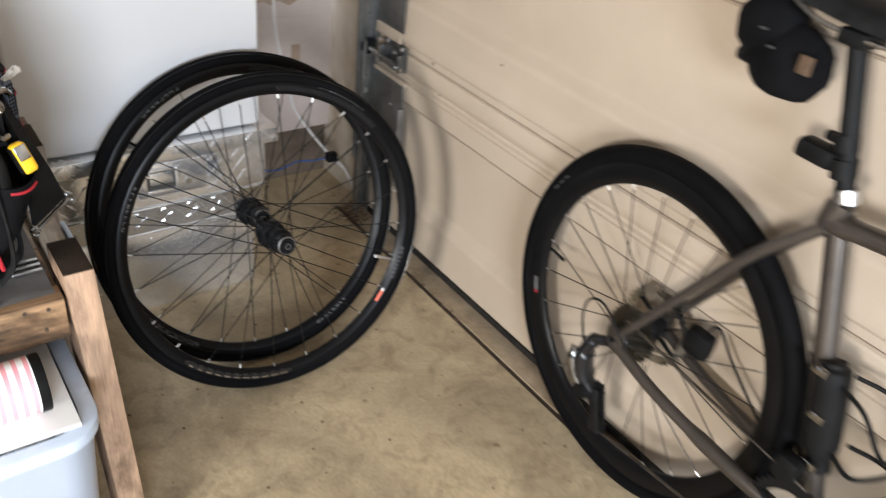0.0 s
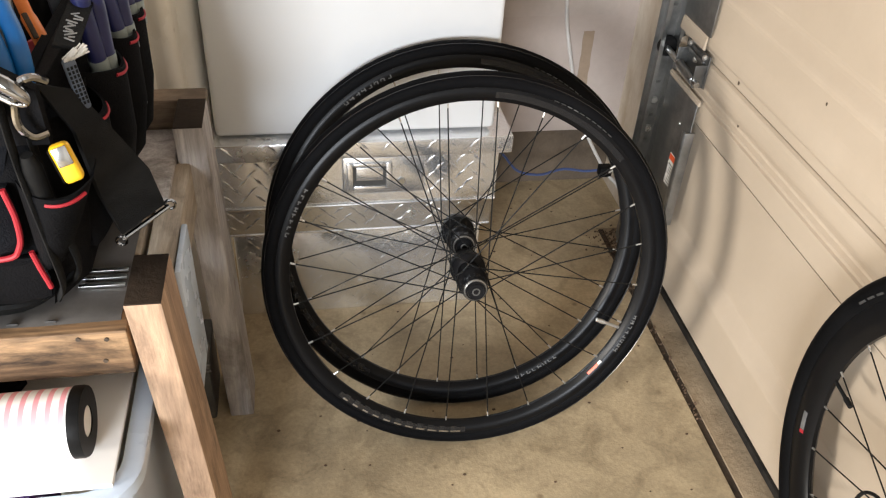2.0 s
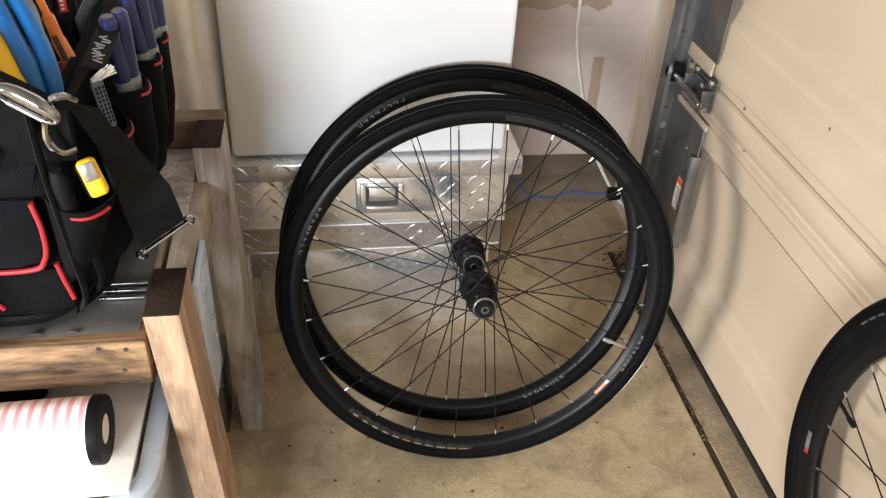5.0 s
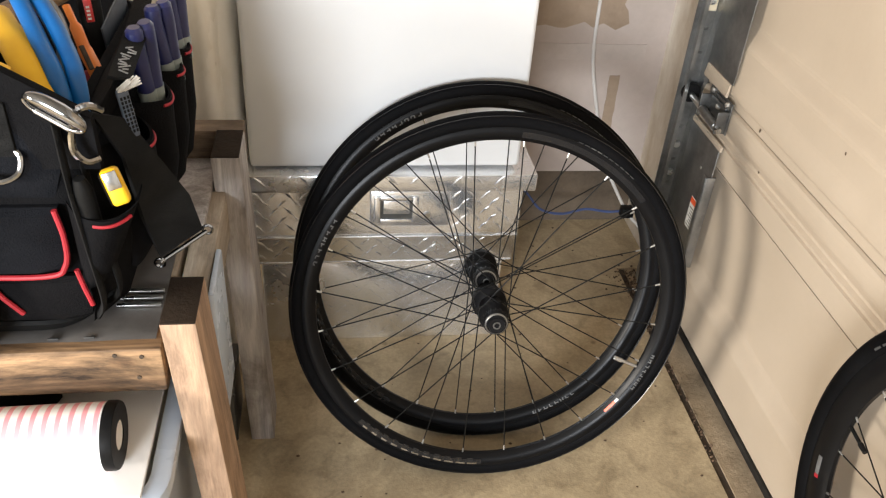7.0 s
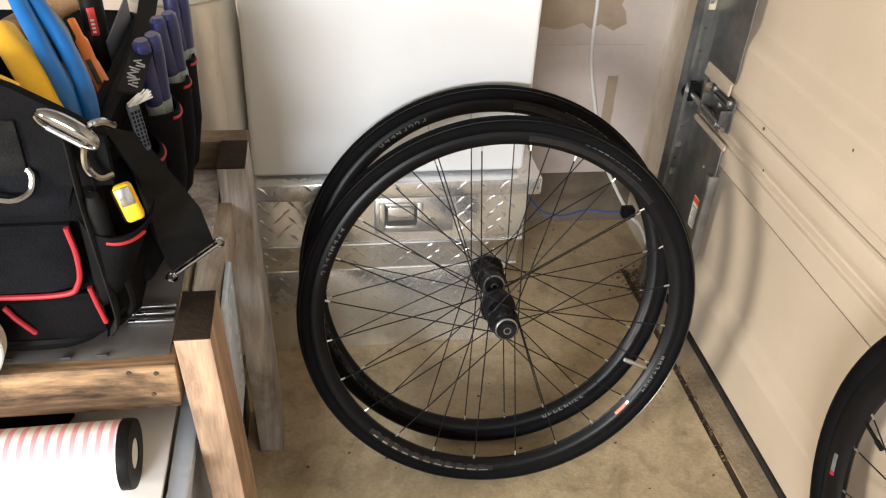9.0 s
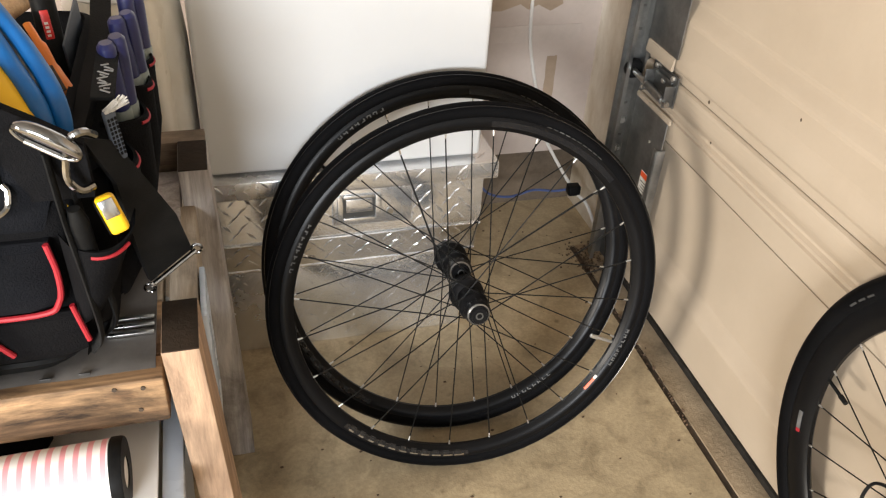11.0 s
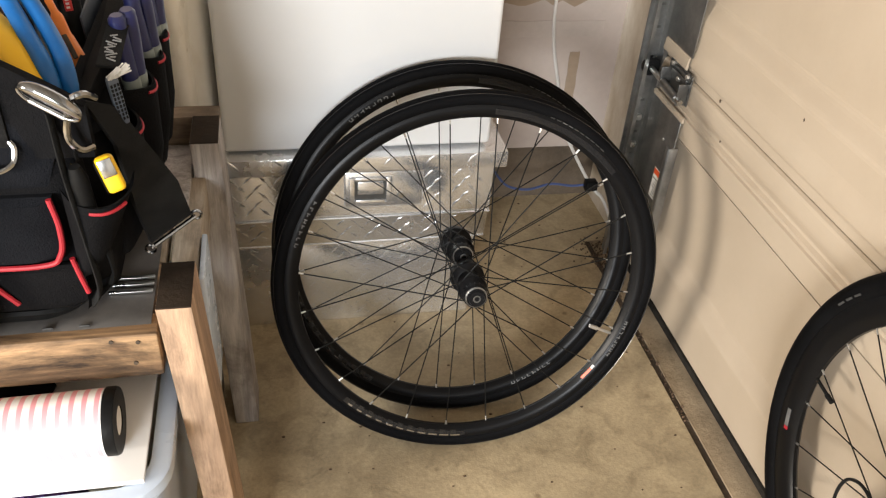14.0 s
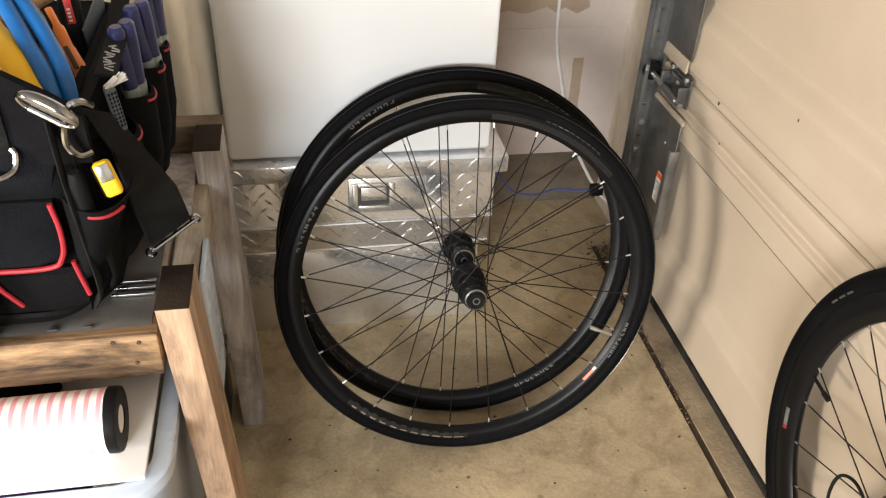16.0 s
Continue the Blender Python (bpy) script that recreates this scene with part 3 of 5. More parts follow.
tube(bm, [(BX0, -0.001, 0.307), (BX1, -0.001, 0.307)], 0.0036, 8)
part("fold", bm, M_ALU, upper)
bm = bmesh.new()
tube(bm, [(BX0, 0.023, 0.2295), (BX1, 0.023, 0.2295)], 0.0030, 8)
part("fold", bm, M_ALU, upper)


def tread(bm, u0, u1, v0, v1, put, step=0.029, skip=None, size=1.0):
    """Raised lozenges, turned one way and the other by turns."""
    row = 0
    v = v0 + step / 2
    while v < v1:
        u = u0 + step * (0.5 if row % 2 else 1.0) * 0.9
        col = 0
        while u < u1:
            if not (skip and skip(u, v)):
                a = radians(45 if (row + col) % 2 else -45)
                vs = []
                for du, dv, h in ((-0.0135, 0, 0), (0, -0.0033, 0), (0.0135, 0, 0), (0, 0.0033, 0), (-0.008, 0, 0.0009), (0.008, 0, 0.0009)):
                    du, dv = du * size, dv * size
                    vs.append(bm.verts.new(put(u + du * math.cos(a) - dv * math.sin(a), v + du * math.sin(a) + dv * math.cos(a), h)))
                for f in ((0, 1, 4), (1, 5, 4), (1, 2, 5), (2, 3, 5), (3, 4, 5), (3, 0, 4)):
                    bm.faces.new([vs[i] for i in f])
            u += step
            col += 1
        v += step * 0.62
        row += 1


near_latch = lambda u, v: -0.735 < u < -0.565 and 0.325 < v < 0.42
bm = bmesh.new()
tread(bm, BX0, BX1 - 0.015, 0.315, 0.43, lambda u, v, h: (u, -h - 0.0002, v), skip=near_latch)
tread(bm, BX0, BX1 - 0.015, 0.236, 0.296, lambda u, v, h: (u, 0.022 - 0.206 * (v - 0.230) - h, v))
tread(bm, 0.02, 0.44, 0.27, 0.43, lambda u, v, h: (BX1 + h + 0.0002, u, v))
tagged(part("tread_pattern", bm, M_ALU, upper, smooth=False), kind="stuff")
bm = bmesh.new()
tread(bm, BX0 + 0.03, BX1 - 0.03, 0.005, 0.215, lambda u, v, h: (u, 0.0448 - 0.38 * h, v), step=0.024, size=0.68)
tread(bm, 0.06, 0.44, 0.01, 0.215, lambda u, v, h: (BX1 - 0.0118 + h, u, v))
tagged(part("tread_pattern", bm, M_ALU, lower, smooth=False), kind="stuff")
bm = bmesh.new()
tread(bm, BX0, BX1, -0.028, 0.0, lambda u, v, h: (u, v, 0.4682 + h))
tread(bm, BX0, BX1, 0.438, 0.462, lambda u, v, h: (u, -0.0422 - h, v), step=0.04)
tagged(part("tread_pattern", bm, M_ALU, lid, smooth=False), kind="stuff")
# paddle latch: dished plate, frame and handle
LX0, LX1, LZ0, LZ1 = -0.700, -0.615, 0.342, 0.402
latch = part("latch", B(LX0 - 0.008, LX1 + 0.062, -0.0045, 0.0, LZ0 - 0.010, LZ1 + 0.010, 0.003), M_ALU, toolbox, "recessed paddle latch with a square opening")
bm = bmesh.new()
for x0, x1, z0, z1 in ((LX0, LX0 + 0.012, LZ0, LZ1), (LX1 - 0.012, LX1, LZ0, LZ1), (LX0 + 0.012, LX1 - 0.012, LZ0, LZ0 + 0.010), (LX0 + 0.012, LX1 - 0.012, LZ1 - 0.008, LZ1)):
    block(bm, x0, x1, -0.010, -0.0045, z0, z1, 0.002)
part("latch_frame", bm, M_ALU, latch)
# a flat dark plate paints the shade round the paddle
part("recess", B(LX0 + 0.012, LX1 - 0.012, -0.0060, -0.0045, LZ0 + 0.010, LZ1 - 0.008), M_CASE, latch, "dark plate painting the shade inside the latch opening")
part("paddle", B(LX0 + 0.017, LX1 - 0.017, -0.0095, -0.0062, LZ0 + 0.022, LZ1 - 0.009, 0.0015), M_ALU, latch)
part("lock", L([(0.0, -0.004), (0.006, -0.004), (0.0075, 0.0)], 16, False, Matrix.Translation((LX1 + 0.018, -0.0046, 0.358))), M_SILVER, latch)

# ---- white cabinet on the toolbox ----
cab = thing("white_cabinet", (0.0, 0.0, 0.4683), "plain white enamelled steel cabinet standing on the toolbox", "cabinet")
part("body", B(-0.925, -0.432, 0.012, 0.45, 0.002, 0.93, 0.012, seg=3), M_WHITE, cab)
part("door", B(-0.925, -0.432, -0.022, 0.008, 0.006, 0.925, 0.009, seg=3), M_WHITE, cab)
for x in (-0.90, -0.46):
    part("foot", B(x - 0.02, x + 0.02, 0.03, 0.43, 0.0, 0.004), M_BLACKP, cab)


# ---- bicycle wheels ----
def wheel_parts(w, R, tyre_r, rim_depth, spokes, hub_half, tyre_label="", first=7.5):
    """Fill a wheel thing: local Y is the axle, the wheel stands on the origin."""
    up = Matrix.Translation((0, 0, R))
    rc = R - tyre_r
    prof = []
    for k in range(14):
        a = 2 * math.pi * k / 14
        prof.append((rc + tyre_r * math.cos(a), tyre_r * math.sin(a) * 0.97))
    tyre = part("tyre", L(prof, 128, True, up), M_TYRE, w, tyre_label)
    for s in (-1, 1):
        part("tread_line", L([(rc + 0.0085, s * 0.0117), (rc + 0.0092, s * 0.0124), (rc + 0.0100, s * 0.0112)], 96, True, up), M_GLOSS, tyre)
    ro = R - 2 * tyre_r + 0.006
    ri = ro - rim_depth
    rim = part("rim", L([(ro, -0.0115), (ro - 0.004, -0.0128), (ro - 0.5 * rim_depth, -0.0130), (ri + 0.005, -0.0085), (ri, -0.003), (ri, 0.003), (ri + 0.005, 0.0085), (ro - 0.5 * rim_depth, 0.0130), (ro - 0.004, 0.0128), (ro, 0.0115)], 128, True, up), M_RIM, w)
    # hub: flanged shell with end caps
    h = hub_half
    hub = part("hub", L([(0.0, -h + 0.012), (0.020, -h + 0.012), (0.0215, -h + 0.016), (0.0215, -h + 0.024), (0.0245, -h + 0.028), (0.0262, -h + 0.034), (0.0255, -h + 0.040), (0.0220, -h + 0.046), (0.0200, -0.010), (0.0200, 0.008), (0.024, h - 0.052), (0.0300, h - 0.046), (0.0310, h - 0.036), (0.028, h - 0.030), (0.0255, h - 0.026), (0.0250, h - 0.012), (0.0, h - 0.012)], 40, False, up), M_HUB, w)
    for s in (-1, 1):
        m = up @ Matrix.Translation((0, s * (h - 0.006), 0)) @ (Matrix.Rotation(math.pi, 4, "Z") if s > 0 else Matrix.Identity(4))
        cap = part("end_cap", L([(0.0075, -0.0085), (0.0130, -0.0085), (0.0140, -0.006), (0.0160, -0.006), (0.0165, -0.0035), (0.0205, -0.001), (0.0215, 0.004), (0.0215, 0.010), (0.0, 0.010)], 36, False, m), M_HUB, hub)
        part("cap_ring", L([(0.0172, -0.0040), (0.0188, -0.0030), (0.0195, -0.0018), (0.0170, -0.0026)], 36, True, m), M_GALV, hub, "silver end cap ring")
        part("axle_bore", L([(0.0045, -0.0095), (0.0066, -0.0095), (0.0066, -0.004), (0.0045, -0.004)], 20, True, m), M_HINGE, hub)
        teeth = bmesh.new()
        for k in range(16):
            a = 2 * math.pi * k / 16
            block(teeth, 0.0200, 0.0222, -0.0012, 0.0012, -0.004, 0.004, 0.0, up @ Matrix.Rotation(-a, 4, "Y") @ pose(0, s * (h - 0.016), 0) @ pose(0, 0, 0, 90))
        part("lock_teeth", teeth, M_HUB, hub)
    # spokes cross in pairs, from the flanges to the rim
    per = spokes // 2
    for k in range(spokes):
        s = -1 if k % 2 else 1
        a_rim = radians(first) + 2 * math.pi * k / spokes
        lead = 1 if (k // 2) % 2 else -1
        a_hub = a_rim + lead * radians(76)
        fr, fy = (0.0252, -h + 0.0345) if s < 0 else (0.0298, h - 0.0415)
        p0 = Vector((fr * math.cos(a_hub), fy + 0.002 * lead, R + fr * math.sin(a_hub)))
        p1 = Vector(((ri + 0.001) * math.cos(a_rim), 0.0012 * s, R + (ri + 0.001) * math.sin(a_rim)))
        part("spoke", T([p0, p1], 0.00115, 5), M_SPOKE, w)
        d = (p0 - p1).normalized()
        part("nipple", T([p1 - d * 0.002, p1 + d * 0.005, p1 + d * 0.010], [0.0018, 0.0017, 0.0013], 6), M_NIPPLE, rim)
    return tyre, rim, hub, ri, ro


def on_rim(rim, name, R, r0, r1, y, a0, a1, material, label="", lift=0.0006, n=10, side=-1):
    """A thin patch lying on the side of the rim or tyre between two angles (degrees)."""
    bm = bmesh.new()
    rows = []
    for k in range(n + 1):
        a = radians(a0 + (a1 - a0) * k / n)
        rows.append([bm.verts.new((r * math.cos(a), yy + side * lift, R + r * math.sin(a))) for r, yy in ((r0, y[0]), (r1, y[1]))])
    for p, q in zip(rows, rows[1:]):
        bm.faces.new((p[0], p[1], q[1], q[0]))
    ex = bmesh.ops.extrude_face_region(bm, geom=list(bm.faces))
    for v in ex["geom"]:
        if isinstance(v, bmesh.types.BMVert):
            v.co.y -= side * 0.0008
    return part(name, bm, material, rim, label, smooth=False)


def valve(w, R, ri, angle, material=M_BLACKP):
    a = radians(angle)
    d = Vector((math.cos(a), 0, math.sin(a)))
    o = Vector((0, 0, R))
    part("valve", T([o + d * (ri + 0.002), o + d * (ri - 0.03), o + d * (ri - 0.031), o + d * (ri - 0.046)], [0.0028, 0.0028, 0.0042, 0.0036], 10), material, w)


def lean(centre, th, ph, R):
    return Matrix.Translation(centre) @ pose(0, 0, 0, 0, 0, th) @ pose(0, 0, 0, -ph) @ Matrix.Translation((0, 0, -R))


RW, TR = 0.3435, 0.0146


def loose_wheel(place, label, decals, turn, band):
    w = thing("bicycle_wheel", place, label, "bicycle wheel", "loose bicycle wheels")
    tyre, rim, hub, ri, ro = wheel_parts(w, RW, TR, 0.0225, 24, 0.062, first=turn)
    ys = (-0.0131, -0.0131)
    for a0, a1 in decals:
        # lettering that stands as plain bars
        step = (a1 - a0) / 8.6
        rnd = random.Random(int(a0))
        for k in range(8):
            lo, hi = ri + 0.0095, ro - 0.0075
            on_rim(rim, "decal", RW, lo, hi, (-0.0122, -0.0131), a0 + step * k, a0 + step * (k + 0.20), M_PRINT, n=2)
            at = lo + rnd.choice((0.0, 0.45, 0.8)) * (hi - lo)
            on_rim(rim, "decal", RW, at, at + 0.0016, (-0.0128, -0.0130), a0 + step * (k + 0.22), a0 + step * (k + 0.55), M_PRINT, n=2)
            if rnd.random() < 0.6:
                on_rim(rim, "decal", RW, lo + rnd.choice((0.0, 0.4)) * (hi - lo), hi, (-0.0124, -0.0131), a0 + step * (k + 0.50), a0 + step * (k + 0.66), M_PRINT, n=2)
    on_rim(rim, "gloss_band", RW, ri + 0.008, ro - 0.005, (-0.0120, -0.0131), band[0], band[1], M_GLOSS, "glossy black lettering band", n=14)
    on_rim(rim, "gloss_band", RW, ri + 0.008, ro - 0.005, (-0.0120, -0.0131), 40, 85, M_GLOSS, "glossy black lettering band", n=14)
    # bright bars paint fixed glints along the band; black bars are its lettering
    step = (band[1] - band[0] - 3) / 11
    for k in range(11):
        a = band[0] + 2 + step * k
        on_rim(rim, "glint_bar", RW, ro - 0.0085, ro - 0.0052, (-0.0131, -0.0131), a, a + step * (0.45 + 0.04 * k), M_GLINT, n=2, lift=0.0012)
        on_rim(rim, "gloss_bar", RW, ri + 0.0060, ro - 0.0090, (-0.0105, -0.0131), a, a + step * 0.5, M_SEAL, n=2, lift=0.0012)
    for k in range(10):
        on_rim(tyre, "tyre_print", RW, RW - 0.0225, RW - 0.0208, (-0.0128, -0.0142), 48 + 2.1 * k, 49.4 + 2.1 * k, M_PRINT if k in (6, 7) else M_DECAL, n=2, lift=0.001)
    return w, rim, ri, ro


near_wheel, rim, ri, ro = loose_wheel(lean((-0.5122, -0.2646, 0.3352), -2.0, 12.7, RW), "black road bicycle wheel leaning on another wheel, with orange sticker", ((148, 166), (329, 345)), 8.5, (224, 270))
on_rim(rim, "sticker", RW, ri + 0.004, ri + 0.0125, (-0.0085, -0.0120), 317.0, 322.0, M_ORANGE, "orange rim sticker", n=3)
on_rim(rim, "sticker_end", RW, ri + 0.004, ri + 0.0125, (-0.0085, -0.0120), 322.0, 323.4, M_LABEL, n=3)
valve(near_wheel, RW, ri, 336.5, M_NIPPLE)
rear_wheel, rim, ri, ro = loose_wheel(lean((-0.5087, -0.146, 0.3284), -3.0, 17.4, RW), "black road bicycle wheel leaning back against the white cabinet", ((113, 132), (291.5, 310)), 8.0, (190, 238))
valve(rear_wheel, RW, ri, 140)

# ---- workbench ----
bench = thing("workbench", (0, 0, 0), "low knotty pine workbench with a worn grey sheet top", "workbench")
BZ = 0.562


def leg(x0, x1, y0, y1, h, mat, label="", splay=0.0):
    bm = B(x0, x1, y0, y1, 0.0, h, 0.003)
    for v in bm.verts:
        v.co.x += splay * (h - v.co.z)
    l = part("leg", bm, mat, bench, label)
    part("leg_end", B(x0 + 0.001, x1 - 0.001, y0 + 0.001, y1 - 0.001, h - 0.001, h + 0.0012, 0.0008), M_ENDGRAIN, l, "dark stained end grain")
    return l


leg(-0.980, -0.938, -0.588, -0.497, 0.592, M_LEG, "orange-toned pine leg", 0.05)
leg(-0.958, -0.915, -0.236, -0.146, 0.614, M_LEGGREY, "weathered grey pine leg", 0.03)
leg(-2.04, -1.998, -0.588, -0.497, 0.592, M_LEG)
leg(-2.04, -1.998, -0.232, -0.142, 0.605, M_LEGGREY)
part("front_rail", B(-1.997, -0.982, -0.588, -0.549, 0.488, 0.556, 0.003), M_RAIL, bench, "stained front rail with knots")
part("back_rail", B(-2.03, -0.917, -0.144, -0.104, 0.52, 0.612, 0.003), M_RAILDARK, bench)
part("end_rail", B(-0.976, -0.940, -0.495, -0.234, 0.475, 0.556, 0.003), M_RAILY, bench)
part("corner_board", B(-1.035, -0.960, -0.335, -0.146, 0.540, 0.5645, 0.002), M_LEGGREY, bench, "pale grey weathered board in the bench corner")
part("end_board", B(-0.9385, -0.931, -0.494, -0.392, 0.335, 0.560, 0.002), M_TOTERIM, bench, "pale blue painted board across the bench end")
part("end_rail", B(-2.036, -2.000, -0.495, -0.234, 0.475, 0.556, 0.003), M_RAILY, bench)
for k in range(4):
    y0 = -0.545 + 0.101 * k
    part("board", B(-1.995, -0.984, y0, y0 + 0.098, 0.528, 0.5545, 0.002), M_RAILY if k % 2 else M_RAIL, bench)
bm = bmesh.new()
grid = bmesh.ops.create_grid(bm, x_segments=60, y_segments=24, size=0.5)["verts"]
for v in grid:
    x, y = -1.490 + v.co.x * 1.0, -0.365 + v.co.y * 0.440
    w = 0.0012 * noise.noise(Vector((x * 9, y * 9, 0.3))) + 0.0006 * noise.noise(Vector((x * 31, y * 31, 1.3)))
    v.co = Vector((x, y, BZ - 0.003 + w))
    if y < -0.583:
        v.co.z -= 0.012
bmesh.ops.solidify(bm, geom=bm.faces, thickness=0.0018)
part("sheet_top", bm, M_TOP, bench, "grey worn sheet covering the top")
for k in range(3):
    part("silver_strip", B(-1.045, -0.992, -0.515 + 0.014 * k, -0.510 + 0.014 * k, BZ - 0.002, BZ + 0.0015, 0.0006), M_SILVER, bench)
for x, y, z in ((-1.005, -0.5885, 0.545), (-1.035, -0.5885, 0.548), (-1.012, -0.5885, 0.512)):
    part("nail", L([(0.0, -0.001), (0.0028, -0.001), (0.0028, 0.001)], 8, False, Matrix.Translation((x, y, z))), M_GROOVE, bench)
for x, y in ((-1.065, -0.570), (-1.105, -0.571), (-1.17, -0.568)):
    part("staple", B(x - 0.006, x + 0.006, y - 0.0008, y + 0.0008, BZ - 0.003, BZ + 0.0002, 0.0003), M_DECAL, bench)

# ---- storage tote under the bench ----
TX0, TX1, TY0, TY1, TZ = -1.46, -0.978, -0.718, -0.245, 0.415


def rounded(x0, x1, y0, y1, r, n=6):
    out = []
    for cx, cy, a0 in ((x1 - r, y1 - r, 0), (x0 + r, y1 - r, 90), (x0 + r, y0 + r, 180), (x1 - r, y0 + r, 270)):
        for k in range(n + 1):
            a = radians(a0 + 90 * k / n)
            out.append((cx + r * math.cos(a), cy + r * math.sin(a)))
    return out


def loft(bm, rings, cap0=True, cap1=True):
    vs = [[bm.verts.new(p) for p in r] for r in rings]
    for a, b in zip(vs, vs[1:]):
        n = len(a)
        for k in range(n):
            bm.faces.new((a[k], a[(k + 1) % n], b[(k + 1) % n], b[k]))
    if cap0:
        bm.faces.new(vs[0][::-1])
    if cap1:
        bm.faces.new(vs[-1])
    return bm


def ring_at(x0, x1, y0, y1, r, z):
    return [(x, y, z) for x, y in rounded(x0, x1, y0, y1, r)]


tote = thing("storage_tote", (0, 0, 0), "open pale blue translucent plastic storage tote under the workbench", "storage tote")
i = 0.028
shell = [ring_at(TX0 + i, TX1 - i, TY0 + i, TY1 - i, 0.05, 0.0), ring_at(TX0 + 0.008, TX1 - 0.008, TY0 + 0.008, TY1 - 0.008, 0.055, TZ - 0.02),
         ring_at(TX0 + 0.012, TX1 - 0.012, TY0 + 0.012, TY1 - 0.012, 0.05, TZ - 0.02), ring_at(TX0 + i + 0.004, TX1 - i - 0.004, TY0 + i + 0.004, TY1 - i - 0.004, 0.046, 0.006)]
part("body", loft(bmesh.new(), shell), M_PLASTIC, tote)
rimb = [ring_at(TX0 + 0.006, TX1 - 0.006, TY0 + 0.006, TY1 - 0.006, 0.056, TZ - 0.022), ring_at(TX0, TX1, TY0, TY1, 0.06, TZ - 0.020), ring_at(TX0, TX1, TY0, TY1, 0.06, TZ - 0.002),
        ring_at(TX0 + 0.003, TX1 - 0.003, TY0 + 0.003, TY1 - 0.003, 0.057, TZ), ring_at(TX0 + 0.024, TX1 - 0.024, TY0 + 0.022, TY1 - 0.022, 0.042, TZ - 0.001), ring_at(TX0 + 0.026, TX1 - 0.026, TY0 + 0.024, TY1 - 0.024, 0.040, TZ - 0.022)]
bm = loft(bmesh.new(), rimb + [rimb[0]], False, False)
bmesh.ops.remove_doubles(bm, verts=bm.verts, dist=1e-6)
part("rim", bm, M_TOTERIM, tote, "pale blue rolled rim")
purple = thing("purple_container", (0, 0, 0), "purple plastic container inside the storage tote", "container")
part("body", B(-1.40, -1.12, -0.660, -0.42, 0.008, 0.36, 0.02, seg=3), M_PURPLE, purple)
part("lid", B(-1.41, -1.11, -0.66, -0.415, 0.361, 0.385, 0.008), M_PURPLE, purple)
crate = thing("cardboard_box", (0, 0, 0), "cream cardboard box inside the storage tote", "cardboard box")
part("body", B(-1.09, -1.035, -0.64, -0.32, 0.008, 0.36, 0.004), M_CREAM, crate)

case = thing("metal_case", (0, 0, 0), "low dark grey metal case on the floor under the workbench", "case")
part("body", B(-1.36, -0.964, -0.238, -0.125, 0.0, 0.128, 0.004), M_CASE, case)
lid = part("lid", B(-1.363, -0.961, -0.241, -0.122, 0.1285, 0.148, 0.003), M_CASE, case)
part("lid_edge", B(-1.364, -0.960, -0.2425, -0.2412, 0.128, 0.132, 0.0004), M_GALV, lid, "bright worn lid edge")
part("lid_edge", B(-1.364, -0.960, -0.2425, -0.2412, 0.144, 0.148, 0.0004), M_GALV, lid, "bright worn lid edge")

board = thing("foam_board", (0, 0, 0), "white board lying across the top of the storage tote", "board")
part("sheet", B(-1.44, -1.006, -0.694, -0.33, TZ + 0.001, TZ + 0.008, 0.001), M_PAPER, board)
cream = thing("cardboard_tube", (0, 0, 0), "cream cardboard tube lying on the white board", "tube")
part("tube", T([(-1.40, -0.43, TZ + 0.037), (-1.03, -0.415, TZ + 0.037)], 0.028, 24), M_CREAM, cream)
part("tube_end", T([(-1.0295, -0.415, TZ + 0.037), (-1.02, -0.4148, TZ + 0.037)], 0.0275, 24), M_TOTERIM, cream)

roll = thing("paper_roll", (0, 0, 0), "roll of white wrapping paper with pink stripes and black end caps", "paper roll")
RX, RY, RZ, RR = -1.046, -0.635, TZ + 0.0085 + 0.041, 0.040
ym = Matrix.Translation((RX, RY, RZ)) @ Matrix.Rotation(radians(90), 4, "Z")
part("paper", T([(RX - 0.001, RY, RZ), (RX - 0.36, RY - 0.008, RZ)], RR, 40), M_STRIPES, roll)
part("end_cap", L([(0.018, -0.010), (0.0400, -0.010), (0.0412, -0.007), (0.0412, 0.003), (0.018, 0.003)], 40, True, Matrix.Translation((RX + 0.003, RY, RZ)) @ Matrix.Rotation(radians(90), 4, "Z")), M_BLACKP, roll, "black plastic end cap")
part("end_label", L([(0.0, -0.0085), (0.018, -0.0085), (0.018, 0.002), (0.0, 0.002)], 32, False, Matrix.Translation((RX + 0.003, RY, RZ)) @ Matrix.Rotation(radians(90), 4, "Z")), M_LABEL, roll, "white round end label")
part("end_cap", L([(0.0, -0.006), (0.0410, -0.006), (0.0412, 0.004), (0.0, 0.004)], 32, False, Matrix.Translation((RX - 0.366, RY - 0.008, RZ)) @ Matrix.Rotation(radians(90), 4, "Z")), M_BLACKP, roll)


def lump(bm, centre, size, seed, rough=0.12, sub=3):
    made = bmesh.ops.create_icosphere(bm, subdivisions=sub, radius=1.0)["verts"]
    for v in made:
        d = 1 + rough * noise.noise(v.co * 2.2 + Vector((seed, 0, 0))) + 0.4 * rough * noise.noise(v.co * 6 + Vector((0, seed, 0)))
        q = v.co * d
        v.co = Vector((centre[0] + size[0] * q.x, centre[1] + size[1] * q.y, max(centre[2] + size[2] * q.z, centre[2] - size[2] * 0.8)))
    return bm


pouch = thing("black_pouch", (0, 0, 0), "soft black nylon pouch lying on the white board", "pouch")
part("body", lump(bmesh.new(), (-1.24, -0.535, TZ + 0.036), (0.115, 0.055, 0.034), 2.0, 0.2), M_FABRIC, pouch)
